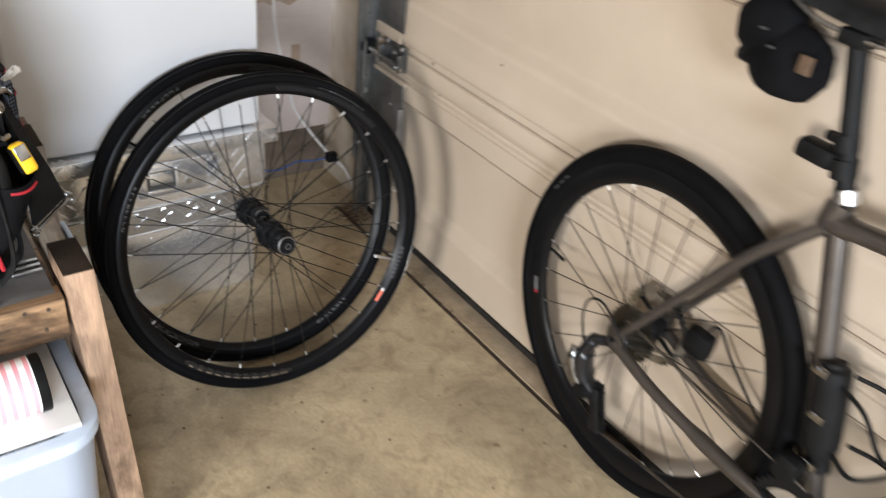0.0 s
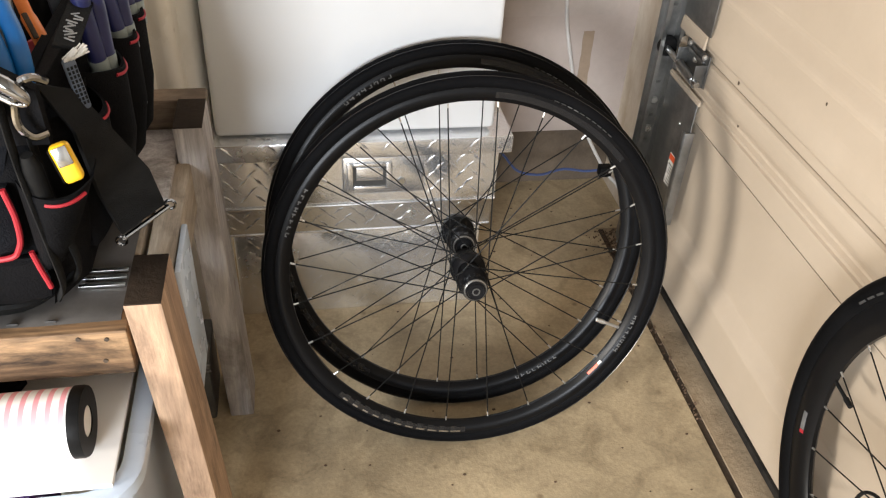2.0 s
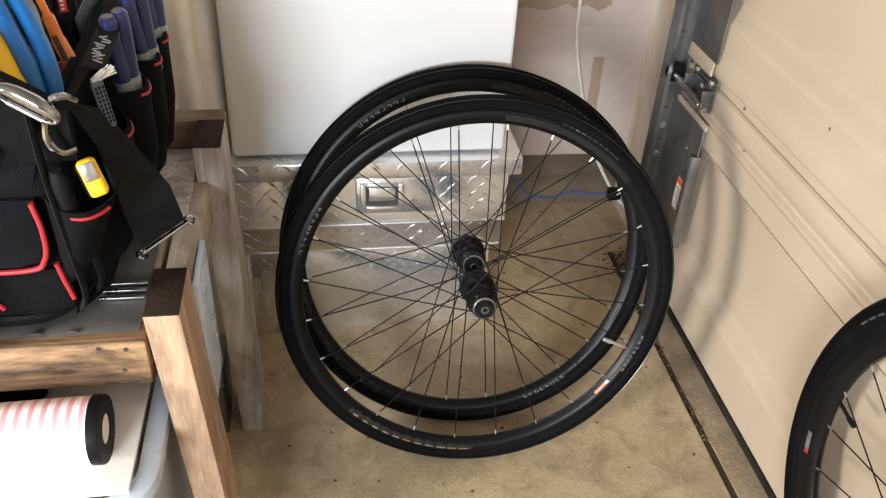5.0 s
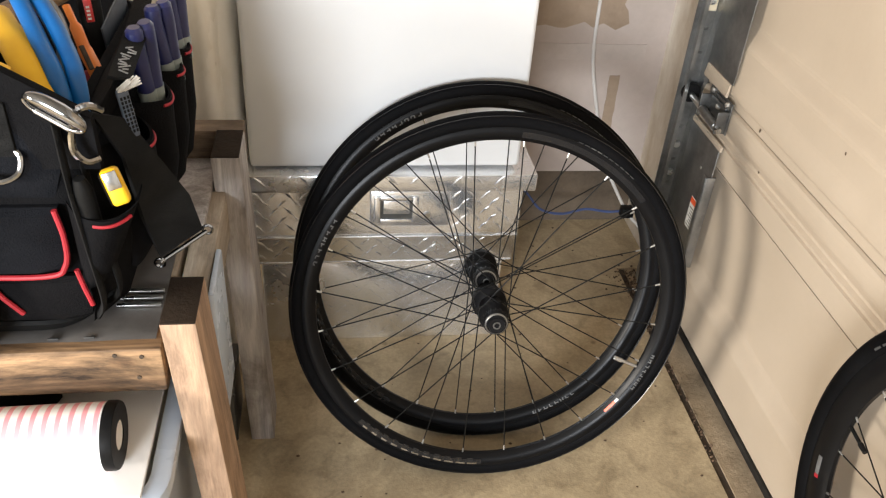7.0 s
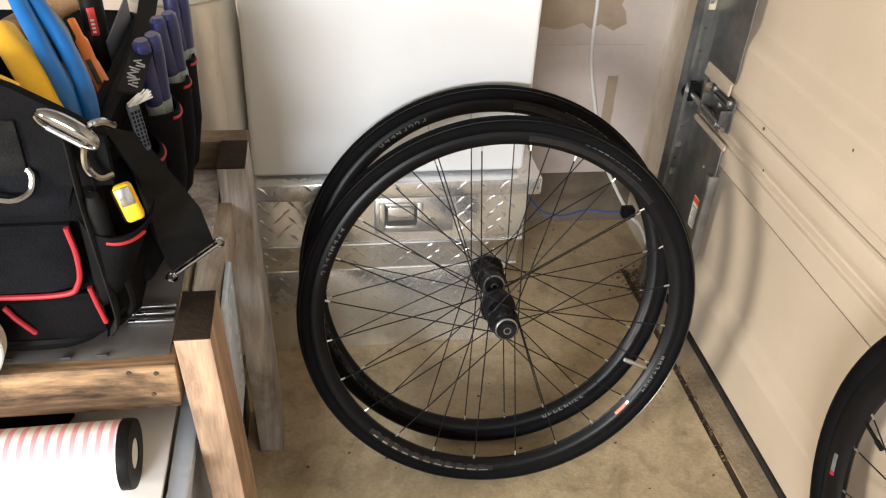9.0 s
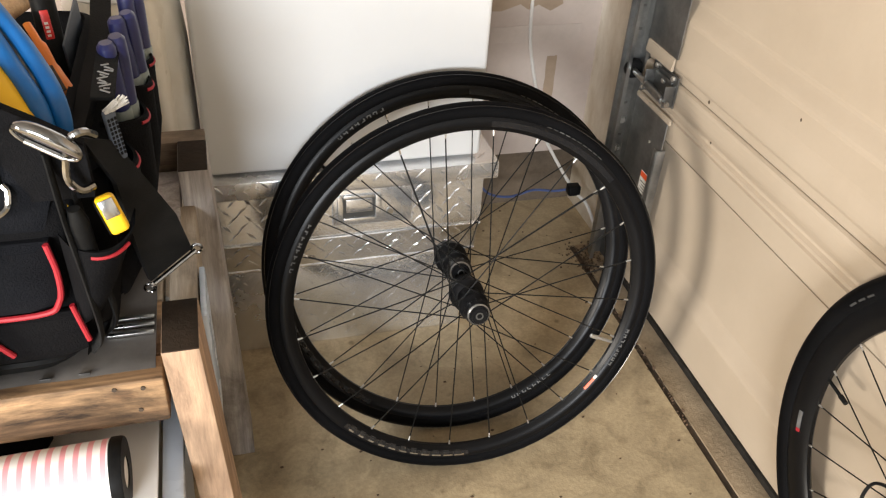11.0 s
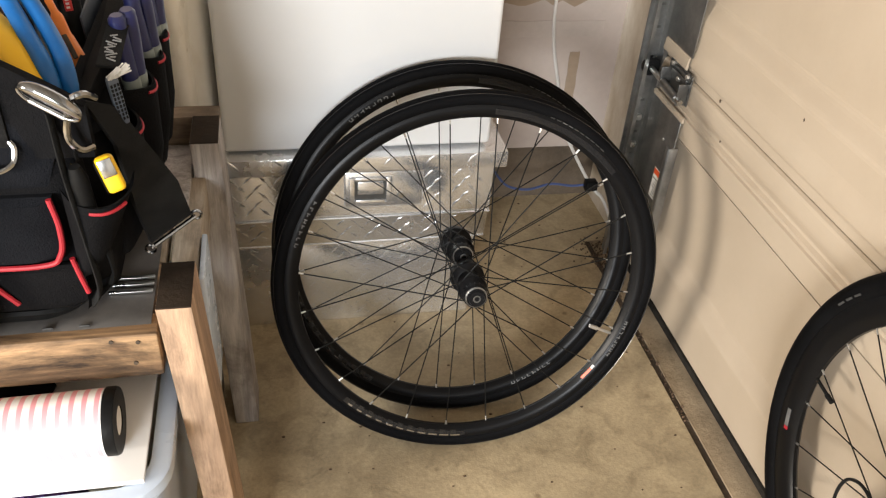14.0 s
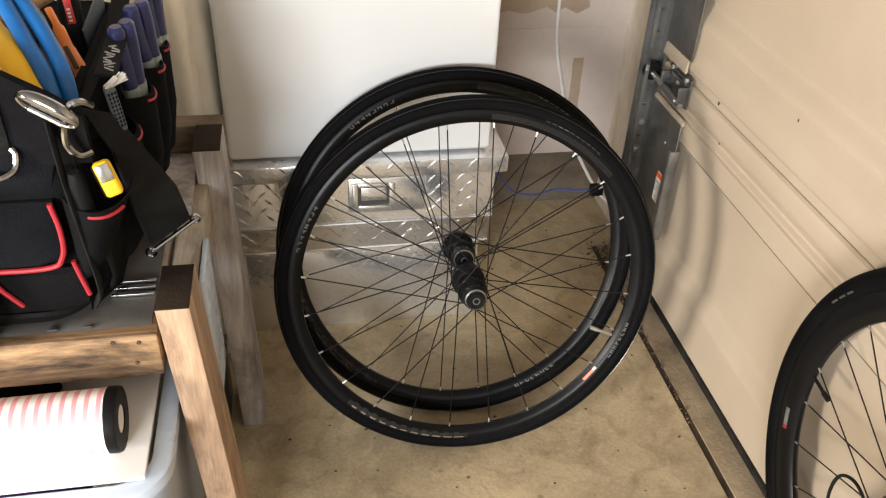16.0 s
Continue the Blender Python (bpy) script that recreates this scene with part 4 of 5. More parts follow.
part("zip", T([(-1.33, -0.588, TZ + 0.04), (-1.24, -0.594, TZ + 0.045), (-1.15, -0.578, TZ + 0.04)], 0.0025, 6), M_GLOSS, pouch)

# ---- tool bag on the bench ----
bag = thing("tool_bag", (0, 0, 0), "open black nylon tool bag with red piping, full of hand tools", "tool bag")
BAGX = -1.42


def bag_ring(z, x1, y0, y1, r, inset=0.0, wob=0.006):
    out = []
    for x, y in rounded(BAGX + inset, x1 - inset, y0 + inset, y1 - inset, max(r - inset, 0.01), 8):
        w = wob * noise.noise(Vector((x * 14, y * 14, z * 12)))
        out.append((x + w, y + w * 0.8, z))
    return out


rings = [bag_ring(BZ + 0.001, -1.066, -0.545, -0.20, 0.05, wob=0.002), bag_ring(BZ + 0.014, -1.050, -0.560, -0.19, 0.06, wob=0.003), bag_ring(0.62, -1.034, -0.568, -0.182, 0.06), bag_ring(0.68, -1.024, -0.570, -0.176, 0.055),
         bag_ring(0.74, -1.022, -0.570, -0.172, 0.05), bag_ring(0.79, -1.026, -0.566, -0.175, 0.045), bag_ring(0.832, -1.034, -0.560, -0.18, 0.04), bag_ring(0.836, -1.036, -0.557, -0.184, 0.04, 0.006), bag_ring(0.80, -1.036, -0.557, -0.184, 0.04, 0.010), bag_ring(0.66, -1.036, -0.557, -0.184, 0.04, 0.014)]
part("body", loft(bmesh.new(), rings), M_FABRIC, bag)
part("base", loft(bmesh.new(), [bag_ring(BZ + 0.0005, -1.060, -0.556, -0.19, 0.06, wob=0.0), bag_ring(BZ + 0.020, -1.044, -0.570, -0.178, 0.065, wob=0.0), bag_ring(BZ + 0.024, -1.046, -0.567, -0.180, 0.065, wob=0.0)]), M_BLACKP, bag, "black moulded base")


def flap(name, outline, y, thick, material, label="", puff=0.008, axis=1):
    """A soft padded panel with an outline in x and z, standing proud of the bag's front."""
    bm = bmesh.new()
    cx = sum(p[0] for p in outline) / len(outline)
    cz = sum(p[1] for p in outline) / len(outline)
    back = [bm.verts.new((x, y, z)) for x, z in outline]
    mid = [bm.verts.new((x, y - thick * 0.7, z)) for x, z in outline]
    inner = [bm.verts.new((cx + (x - cx) * 0.86, y - thick - puff * 0.7, cz + (z - cz) * 0.86)) for x, z in outline]
    inn2 = [bm.verts.new((cx + (x - cx) * 0.5, y - thick - puff, cz + (z - cz) * 0.5)) for x, z in outline]
    n = len(outline)
    for a, b in ((back, mid), (mid, inner), (inner, inn2)):
        for k in range(n):
            bm.faces.new((a[k], a[(k + 1) % n], b[(k + 1) % n], b[k]))
    bm.faces.new(inn2)
    return part(name, bm, material, bag, label)


front_pocket = flap("front_pocket", [(-1.40, 0.662), (-1.085, 0.662), (-1.070, 0.668), (-1.061, 0.684), (-1.060, 0.715), (-1.063, 0.746), (-1.40, 0.746)], -0.569, 0.010, M_FABRIC2, "charcoal front pocket edged with red piping")
part("piping", T(curve_points([(-1.40, -0.584, 0.663), (-1.20, -0.584, 0.663), (-1.09, -0.584, 0.662), (-1.066, -0.584, 0.676), (-1.061, -0.583, 0.71), (-1.065, -0.582, 0.746)], 6), 0.0032, 8), M_RED, front_pocket, "red piping")
lower_pocket = flap("lower_pocket", [(-1.40, 0.596), (-1.075, 0.596), (-1.052, 0.604), (-1.048, 0.63), (-1.052, 0.656), (-1.40, 0.656)], -0.570, 0.008, M_FABRIC, puff=0.005)
part("piping", T([(-1.055, -0.586, 0.672), (-1.051, -0.587, 0.65), (-1.047, -0.584, 0.622)], 0.0030, 8), M_RED, lower_pocket)
part("piping", T([(-1.146, -0.586, 0.650), (-1.137, -0.587, 0.635), (-1.122, -0.585, 0.612)], 0.0030, 8), M_RED, lower_pocket)
upper_flap = flap("upper_flap", [(-1.40, 0.754), (-1.066, 0.752), (-1.052, 0.79), (-1.05, 0.83), (-1.066, 0.856), (-1.40, 0.872)], -0.562, 0.008, M_FABRIC2, puff=0.006)
wall_top = [(-1.42, 0.925), (-1.12, 0.912), (-1.085, 0.896), (-1.05, 0.874), (-1.012, 0.848)]
bm = bmesh.new()
rows = [[bm.verts.new((x, -0.574, 0.79)), bm.verts.new((x, -0.576, z)), bm.verts.new((x, -0.564, z)), bm.verts.new((x, -0.560, 0.79))] for x, z in wall_top]
for p, q in zip(rows, rows[1:]):
    for k in range(4):
        bm.faces.new((p[k], p[(k + 1) % 4], q[(k + 1) % 4], q[k]))
bm.faces.new(rows[0])
bm.faces.new(rows[-1][::-1])
part("front_wall", bm, M_FABRIC, bag)
part("d_ring", T(curve_points([(-1.135, -0.578, 0.806), (-1.128, -0.586, 0.790), (-1.106, -0.588, 0.784), (-1.088, -0.586, 0.792), (-1.084, -0.580, 0.806), (-1.088, -0.576, 0.812)], 6), 0.0034, 8), M_CHROME, upper_flap, "bright steel D-ring")
part("ring_web", B(-1.14, -1.088, -0.579, -0.572, 0.806, 0.865, 0.002), M_WEB, upper_flap)


def side_pocket(a, b, out, z0, z1, depth, tuck=0.0):
    """A bulging open pocket between two points on the bag, swelling outwards, with red binding along its mouth."""
    bm = bmesh.new()
    n = 14
    a, b, out = Vector((*a, 0)), Vector((*b, 0)), Vector((*out, 0)).normalized()
    rows = []
    for z, d in ((z0, 0.25), (z0 + 0.02, 0.6), (z0 + 0.5 * (z1 - z0), 0.95), (z1 - 0.004, 1.0), (z1, 0.97)):
        row = []
        for k in range(n + 1):
            s = k / n
            bulge = math.sin(math.pi * s) ** 0.55
            q = a.lerp(b - Vector((tuck * (1 - (z - z0) / (z1 - z0)), 0, 0)), s) + out * depth * d * bulge
            row.append((q.x, q.y, z - 0.010 * bulge * (z - z0) / (z1 - z0) + 0.003 * noise.noise(Vector((q.y * 30, z * 30, q.x * 20)))))
        rows.append(row)
    outer = [[bm.verts.new(p) for p in r] for r in rows]
    inner = [[bm.verts.new((p[0] - out.x * 0.004, p[1] - out.y * 0.004, p[2])) for p in r] for r in rows[::-1]]
    sheets = outer + inner
    for p, q in zip(sheets, sheets[1:]):
        for k in range(n):
            bm.faces.new((p[k], p[k + 1], q[k + 1], q[k]))
    ob = part("side_pocket", bm, M_FABRIC, bag)
    part("piping", T([(p[0] + out.x * 0.001, p[1] + out.y * 0.001, p[2] - 0.006) for p in rows[-1]][4:12], 0.0020, 6), M_RED, ob)
    return ob


part("gusset", loft(bmesh.new(), [[(-1.06, -0.555, BZ + 0.012), (-1.03, -0.50, BZ + 0.012), (-1.03, -0.21, BZ + 0.012), (-1.06, -0.20, BZ + 0.012)], [(-1.04, -0.566, 0.66), (-1.012, -0.52, 0.66), (-1.005, -0.20, 0.66), (-1.04, -0.19, 0.66)], [(-1.035, -0.565, 0.80), (-1.006, -0.53, 0.80), (-0.998, -0.20, 0.775), (-1.035, -0.185, 0.775)]]), M_FABRIC, bag)
side_pocket((-1.052, -0.578), (-0.982, -0.545), (0.25, -0.95), 0.640, 0.752, 0.040, 0.050)
side_pocket((-1.016, -0.510), (-1.010, -0.430), (1, -0.25), 0.62, 0.785, 0.036)
side_pocket((-1.012, -0.435), (-1.004, -0.350), (1, -0.25), 0.62, 0.800, 0.042)
side_pocket((-1.006, -0.350), (-0.999, -0.280), (1, -0.25), 0.62, 0.803, 0.040)
side_pocket((-1.002, -0.280), (-0.995, -0.215), (1, -0.25), 0.62, 0.805, 0.036)
# broad webbing handle that rises along the end and crosses the mouth
band = [(-1.016, -0.2, 0.879), (-1.016, -0.24, 0.861), (-1.015, -0.31, 0.847), (-1.02, -0.37, 0.834), (-1.025, -0.43, 0.832), (-1.03, -0.485, 0.828), (-1.031, -0.52, 0.828)]
wide = Vector((0.0125, 0.004, 0.004))
rows = []
for q in curve_points(band, 5):
    rows.append([q - wide, q + wide, q + wide + Vector((0.0, 0.003, 0.002)), q - wide + Vector((0.0, 0.003, 0.002))])
part("handle_strap", loft(bmesh.new(), rows), M_WEB, bag, "wide black webbing handle")
rnd = random.Random(5)
tag0, tag1 = Vector((-0.999, -0.485, 0.856)), Vector((-0.998, -0.4, 0.865))
tag = thing("cloth_patch", (0, 0, 0), "black cloth patch with worn white print on the tool bag", "patch")
along = (tag1 - tag0).normalized()
across = Vector((0.9, 0.35, -0.25)).normalized()
deep = along.cross(across).normalized()
tm = Matrix((( along.x, across.x, deep.x, tag0.x), (along.y, across.y, deep.y, tag0.y), (along.z, across.z, deep.z, tag0.z), (0, 0, 0, 1)))
part("cloth", B(-0.012, (tag1 - tag0).length + 0.006, -0.011, 0.011, -0.0012, 0.0012, 0.001, tm), M_WEB, tag)
for k in range(11):
    u, v, h = 0.0052 * k + rnd.uniform(-0.001, 0.001), rnd.uniform(-0.0035, 0.0035), rnd.uniform(0.003, 0.0065)
    part("print_bar", B(-0.0008, 0.0008, -h, h, -0.0022, 0.0022, 0.0, tm @ Matrix.Translation((u, v, 0)) @ pose(0, 0, 0, 0, 0, rnd.uniform(-34, 34))), M_PALE, tag)
for y in (0.0, 0.022):
    part("side_strap", T(curve_points([(-1.045 + y * 0.4, -0.580 + y, 0.845), (-1.040 + y * 0.5, -0.592 + y, 0.78), (-1.034 + y * 0.5, -0.594 + y, 0.70), (-1.034 + y * 0.6, -0.584 + y, 0.63), (-1.050, -0.560 + y, BZ + 0.028)], 6), 0.0085, 8, 0.35), M_WEB, bag)
end_strap = part("end_strap", loft(bmesh.new(), [[(-1.014, -0.565, 0.849), (-0.993, -0.515, 0.817), (-0.998, -0.511, 0.817), (-1.019, -0.561, 0.849)], [(-0.995, -0.545, 0.786), (-0.971, -0.485, 0.75), (-0.976, -0.481, 0.75), (-1.0, -0.541, 0.786)], [(-0.990, -0.530, 0.70), (-0.950, -0.462, 0.69), (-0.955, -0.458, 0.69), (-0.995, -0.526, 0.70)], [(-0.987, -0.495, 0.622), (-0.938, -0.470, 0.645), (-0.942, -0.464, 0.645), (-0.991, -0.489, 0.622)]]), M_WEB, bag)
part("strap_bar", T([(-0.988, -0.495, 0.615), (-0.934, -0.468, 0.641)], 0.0028, 8), M_CHROME, end_strap, "bright steel strap bar")
for p in ((-0.989, -0.4955, 0.6135), (-0.933, -0.4675, 0.6425)):
    part("strap_eye", T([(p[0] + 0.006 * math.cos(a), p[1], p[2] + 0.006 * math.sin(a)) for a in (2 * math.pi * k / 12 for k in range(12))], 0.0018, 6, 1.0, True), M_CHROME, end_strap)
part("hook_ring", T(curve_points([(-1.000, -0.578, 0.858), (-1.008, -0.590, 0.868), (-1.020, -0.592, 0.862), (-1.027, -0.594, 0.840), (-1.028, -0.594, 0.822), (-1.020, -0.590, 0.808), (-1.010, -0.580, 0.806)], 6), 0.0038, 8), M_CHROME, bag, "bright steel swivel ring")

carabiner = thing("carabiner", (0, 0, 0), "large polished steel carabiner clipped to the tool bag", "carabiner")
ca, cb = Vector((-1.064, -0.590, 0.876)), Vector((-1.014, -0.598, 0.846))
ax = (cb - ca).normalized()
sd = Vector((0.28, -0.9, -0.25)).cross(ax).normalized()
mid, hl, hw = (ca + cb) / 2, (cb - ca).length / 2, 0.0075
loop = []
for k in range(40):
    a = 2 * math.pi * k / 40
    ex = (abs(math.cos(a)) ** 0.75) * (1 if math.cos(a) >= 0 else -1)
    loop.append(mid + ax * hl * ex + sd * hw * math.sin(a))
part("body", T(loop, [0.0022 + 0.0056 * max(0.0, math.sin(2 * math.pi * k / 40)) for k in range(40)], 10, 1.0, True), M_CHROME, carabiner)
part("gate", T([mid - ax * hl * 0.55 - sd * hw * 0.9, mid + ax * hl * 0.6 - sd * hw * 0.9], 0.0026, 10), M_SILVER, carabiner)

tape_measure = thing("tape_measure", (0, 0, 0), "yellow tape measure standing in the end pocket of the tool bag", "tape measure")
tm = Matrix.Translation((-0.999, -0.583, 0.775)) @ pose(0, 0, 0, -16, -14, 16) @ Matrix.Scale(0.62, 4)
part("case", B(-0.0155, 0.0155, -0.013, 0.015, -0.032, 0.032, 0.005, tm, 3), M_YELLOW, tape_measure)
part("face", B(-0.0115, 0.0115, -0.0150, -0.0128, -0.002, 0.029, 0.001, tm), M_SILVER, tape_measure, "worn silver face plate")
part("rubber_edge", B(-0.0172, -0.0150, -0.011, 0.014, -0.028, 0.028, 0.001, tm), M_BLACKP, tape_measure)
marker = thing("black_marker", (0, 0, 0), "black plastic tool standing in the end pocket of the tool bag", "hand tool")
part("body", T([(-1.026, -0.585, 0.70), (-1.029, -0.590, 0.775), (-1.030, -0.592, 0.790)], [0.010, 0.010, 0.006], 10), M_BLACKP, marker)


def plier(place, spread, tall, turn, name="pliers", label="pliers with navy plastic grips in a tool bag pocket"):
    ob = thing(name, (0, 0, 0), label, "pliers", "pliers in the tool bag")
    m = Matrix.Translation(place) @ pose(0, 0, 0, *turn)
    for s in (-1, 1):
        pts = [m @ Vector(p) for p in ((s * spread * 0.5, 0, -0.06), (s * spread * 0.8, 0, 0.0), (s * spread, 0, tall * 0.6), (s * spread * 0.9, 0, tall))]
        g = part("grip", T(curve_points(pts, 5), [0.0090] * 3 + [0.0125] * 12 + [0.0085], 12, 0.8), M_NAVY, ob)
        part("collar", T([m @ Vector((s * spread * 0.6, 0, -0.046)), m @ Vector((s * spread * 0.7, 0, -0.016))], 0.0130, 12, 0.85), M_GREYG, g, "grey-green soft collar")
    part("jaw", T([m @ Vector((0, 0, -0.12)), m @ Vector((0, 0, -0.058))], 0.011, 8, 0.6), M_SILVER, ob)
    return ob


plier((-0.992, -0.395, 0.815), 0.010, 0.062, (0, -3, 60))
plier((-0.984, -0.310, 0.815), 0.010, 0.056, (-4, -2, 55))
plier((-0.980, -0.240, 0.818), 0.009, 0.056, (-4, 2, 55))

brush = thing("wire_brush", (0, 0, 0), "grey handled wire brush in a pocket of the tool bag", "brush")
bmx = Matrix.Translation((-0.992, -0.515, 0.827)) @ pose(0, 0, 0, 8, -8, 30) @ Matrix.Scale(0.56, 4)
part("handle", B(-0.011, 0.011, -0.008, 0.008, -0.060, 0.046, 0.003, bmx), M_BRUSH, brush)
bm = bmesh.new()
for r in range(9):
    for c in range(3):
        block(bm, -0.0085 + 0.0065 * c, -0.0045 + 0.0065 * c, -0.0095, -0.0078, -0.046 + 0.0095 * r, -0.040 + 0.0095 * r, 0.0, bmx)
tagged(part("grip_pad", bm, M_BLACKP, brush), kind="stuff")
bm = bmesh.new()
rnd = random.Random(8)
for k in range(46):
    o = Vector((rnd.uniform(-0.008, 0.012), rnd.uniform(-0.006, 0.006), 0.046))
    e = o + Vector((0.024 + rnd.uniform(-0.004, 0.004), -0.004 + rnd.uniform(-0.004, 0.004), 0.012 + rnd.uniform(-0.006, 0.006)))
    tube(bm, [bmx @ o, bmx @ e], 0.0009, 4)
tagged(part("bristles", bm, M_BRISTLE, brush, "pale stiff bristles"), kind="stuff")

hex_tool = thing("yellow_grip", (0, 0, 0), "thick yellow plastic tool grip sticking out of the tool bag", "hand tool")
part("body", T(curve_points([(-1.140, -0.408, 0.892), (-1.118, -0.448, 0.888), (-1.085, -0.505, 0.870), (-1.058, -0.545, 0.830), (-1.05, -0.55, 0.77)], 6), [0.009] + [0.0150] * 6 + [0.0165] * 12 + [0.015] * 6, 14, 0.7), M_YELLOW, hex_tool)
small = thing("yellow_knife", (0, 0, 0), "small yellow plastic knife lying in the mouth of the tool bag", "knife")
part("body", T([(-1.135, -0.545, 0.888), (-1.11, -0.548, 0.893), (-1.088, -0.545, 0.882)], [0.008, 0.011, 0.007], 10, 0.7), M_YELLOW, small)

snips = thing("blue_snips", (0, 0, 0), "long snips with sky blue grips sticking out of the tool bag", "snips")
for k, (dx, dy) in enumerate(((-0.004, 0.0), (0.014, 0.012))):
    part("grip", T(curve_points([(-1.128 + dx * 0.4, -0.375 + dy, 0.965), (-1.112 + dx * 0.6, -0.415 + dy, 0.932), (-1.075 + dx, -0.475 + dy, 0.890), (-1.048 + dx * 0.8, -0.525 + dy, 0.852), (-1.050 + dx * 0.6, -0.53 + dy * 0.5, 0.76)], 7), [0.0080] * 5 + [0.0092] * 18 + [0.008] * 6, 14, 0.85), M_BLUE, snips)
part("pivot", T([(-1.136, -0.365, 0.985), (-1.128, -0.378, 0.962)], [0.0095, 0.011], 12), M_BLUE, snips)

cutter = thing("orange_cutter", (0, 0, 0), "orange plastic handled cutter standing in the tool bag", "cutter")
part("handle", T(curve_points([(-1.078, -0.365, 0.885), (-1.066, -0.385, 0.868), (-1.056, -0.40, 0.846), (-1.040, -0.425, 0.822), (-1.03, -0.44, 0.76)], 6), [0.0045] * 6 + [0.0070] * 6 + [0.0085] * 13, 12, 0.7), M_ORANGEP, cutter)
part("slot", T([(-1.056, -0.412, 0.856), (-1.044, -0.43, 0.836)], 0.0030, 8, 0.6), M_GROOVE, cutter)
driver = thing("screwdriver", (0, 0, 0), "black screwdriver with a red label standing in the tool bag", "screwdriver")
part("handle", T([(-1.062, -0.335, 0.72), (-1.066, -0.315, 0.84), (-1.070, -0.300, 0.90), (-1.071, -0.296, 0.912)], [0.010, 0.0135, 0.0135, 0.009], 14), M_BLACKP, driver)
part("band", B(-0.0045, 0.0045, -0.0150, -0.0105, -0.014, 0.018, 0.001, Matrix.Translation((-1.067, -0.310, 0.862)) @ pose(0, 0, 0, -14, -4, 6)), M_REDP, driver, "red label with pale bars")
for k in range(4):
    part("band_bar", B(-0.0022, 0.0018, -0.0158, -0.0149, -0.011 + 0.0045 * k, -0.0085 + 0.0045 * k, 0.0, Matrix.Translation((-1.067, -0.310, 0.862)) @ pose(0, 0, 0, -14, -4, 6)), M_LABEL, driver)
mallet = thing("wooden_handle", (0, 0, 0), "pale wooden tool handle lying across the open tool bag", "tool handle")
part("handle", T(curve_points([(-1.235, -0.56, 0.852), (-1.190, -0.44, 0.858), (-1.142, -0.295, 0.860), (-1.09, -0.15, 0.862)], 5), [0.015] * 3 + [0.017] * 5 + [0.0195] * 8, 16, 0.8), M_HANDLE, mallet)
strap = thing("steel_hook", (0, 0, 0), "dull grey steel hook tool standing in the tool bag", "hand tool")
part("shank", T(curve_points([(-1.13, -0.36, 0.872), (-1.108, -0.345, 0.880), (-1.090, -0.365, 0.862), (-1.080, -0.40, 0.835), (-1.085, -0.42, 0.79), (-1.09, -0.42, 0.68)], 6), 0.0088, 10), M_HINGE, strap)
sheet = thing("grey_card", (0, 0, 0), "folded grey card standing in the tool bag", "card")
part("leaf", loft(bmesh.new(), [[(-1.050, -0.30, 0.70), (-1.045, -0.20, 0.70), (-1.047, -0.20, 0.70), (-1.052, -0.30, 0.70)], [(-1.052, -0.33, 0.845), (-1.045, -0.22, 0.865), (-1.047, -0.22, 0.865), (-1.054, -0.33, 0.845)]]), M_BRUSH, sheet)
liner = thing("red_rag", (0, 0, 0), "dark red rag stuffed inside the tool bag", "rag")
part("cloth", lump(bmesh.new(), (-1.075, -0.40, 0.74), (0.035, 0.05, 0.07), 4.0, 0.4), M_RED, liner)

roll_tape = thing("masking_tape", (0, 0, 0), "pale roll of masking tape standing against the tool bag", "tape roll")
part("roll", L([(0.030, -0.012), (0.056, -0.012), (0.058, -0.010), (0.058, 0.010), (0.056, 0.012), (0.030, 0.012)], 48, True, Matrix.Translation((-1.205, -0.612, BZ + 0.0595)) @ pose(0, 0, 0, 0, 0, 6)), M_TAPE, roll_tape)

# ---- drum behind the bench ----
drum = thing("plastic_drum", (0, 0, 0), "tall dirty milky plastic drum with a white lid behind the workbench", "drum")
bm = bmesh.new()
rows = []
for z, r in ((0.0, 0.080), (0.015, 0.086), (0.30, 0.088), (0.60, 0.088), (0.70, 0.087), (0.765, 0.082), (0.79, 0.070)):
    row = []
    for k in range(64):
        a = 2 * math.pi * k / 64
        groove = 0.020 * math.exp(-((((a - radians(283) + math.pi) % (2 * math.pi)) - math.pi) / 0.16) ** 2) * (1 if 0.2 < z < 0.74 else 0.2)
        groove += 0.018 * math.exp(-((((a - radians(318) + math.pi) % (2 * math.pi)) - math.pi) / 0.12) ** 2) * (1 if 0.2 < z < 0.74 else 0.2)
        row.append((-1.021 + (r - groove) * 1.06 * math.cos(a), 0.052 + (r - groove) * 1.06 * math.sin(a), z))
    rows.append(row)
part("body", loft(bm, rows), M_JUG, drum)
part("lid", L([(0.0, 0.0), (0.083, 0.0), (0.087, 0.004), (0.087, 0.026), (0.083, 0.030), (0.0, 0.030)], 48, False, Matrix.Translation((-1.025, 0.052, 0.785)) @ Matrix.Rotation(radians(90), 4, "X")), M_WHITE, drum, "white screw lid")

# ---- cables and litter in the corner ----
wire = thing("white_cable", (0, 0, 0), "white cable hanging down the drywall to the floor", "cable")
part("sheath", T(curve_points([(-0.17, 0.484, 1.5), (-0.165, 0.485, 0.90), (-0.158, 0.487, 0.64), (-0.150, 0.486, 0.48), (-0.114, 0.484, 0.33), (-0.098, 0.478, 0.25), (-0.074, 0.42, 0.192), (-0.048, 0.33, 0.142), (-0.014, 0.318, 0.106), (0.010, 0.305, 0.055), (0.016, 0.28, 0.012), (0.016, 0.25, 0.0045)], 8), 0.0042, 8), M_CABLE, wire)
blue = thing("blue_cable", (0, 0, 0), "thin blue cable looping out of the wall behind the toolbox", "cable")
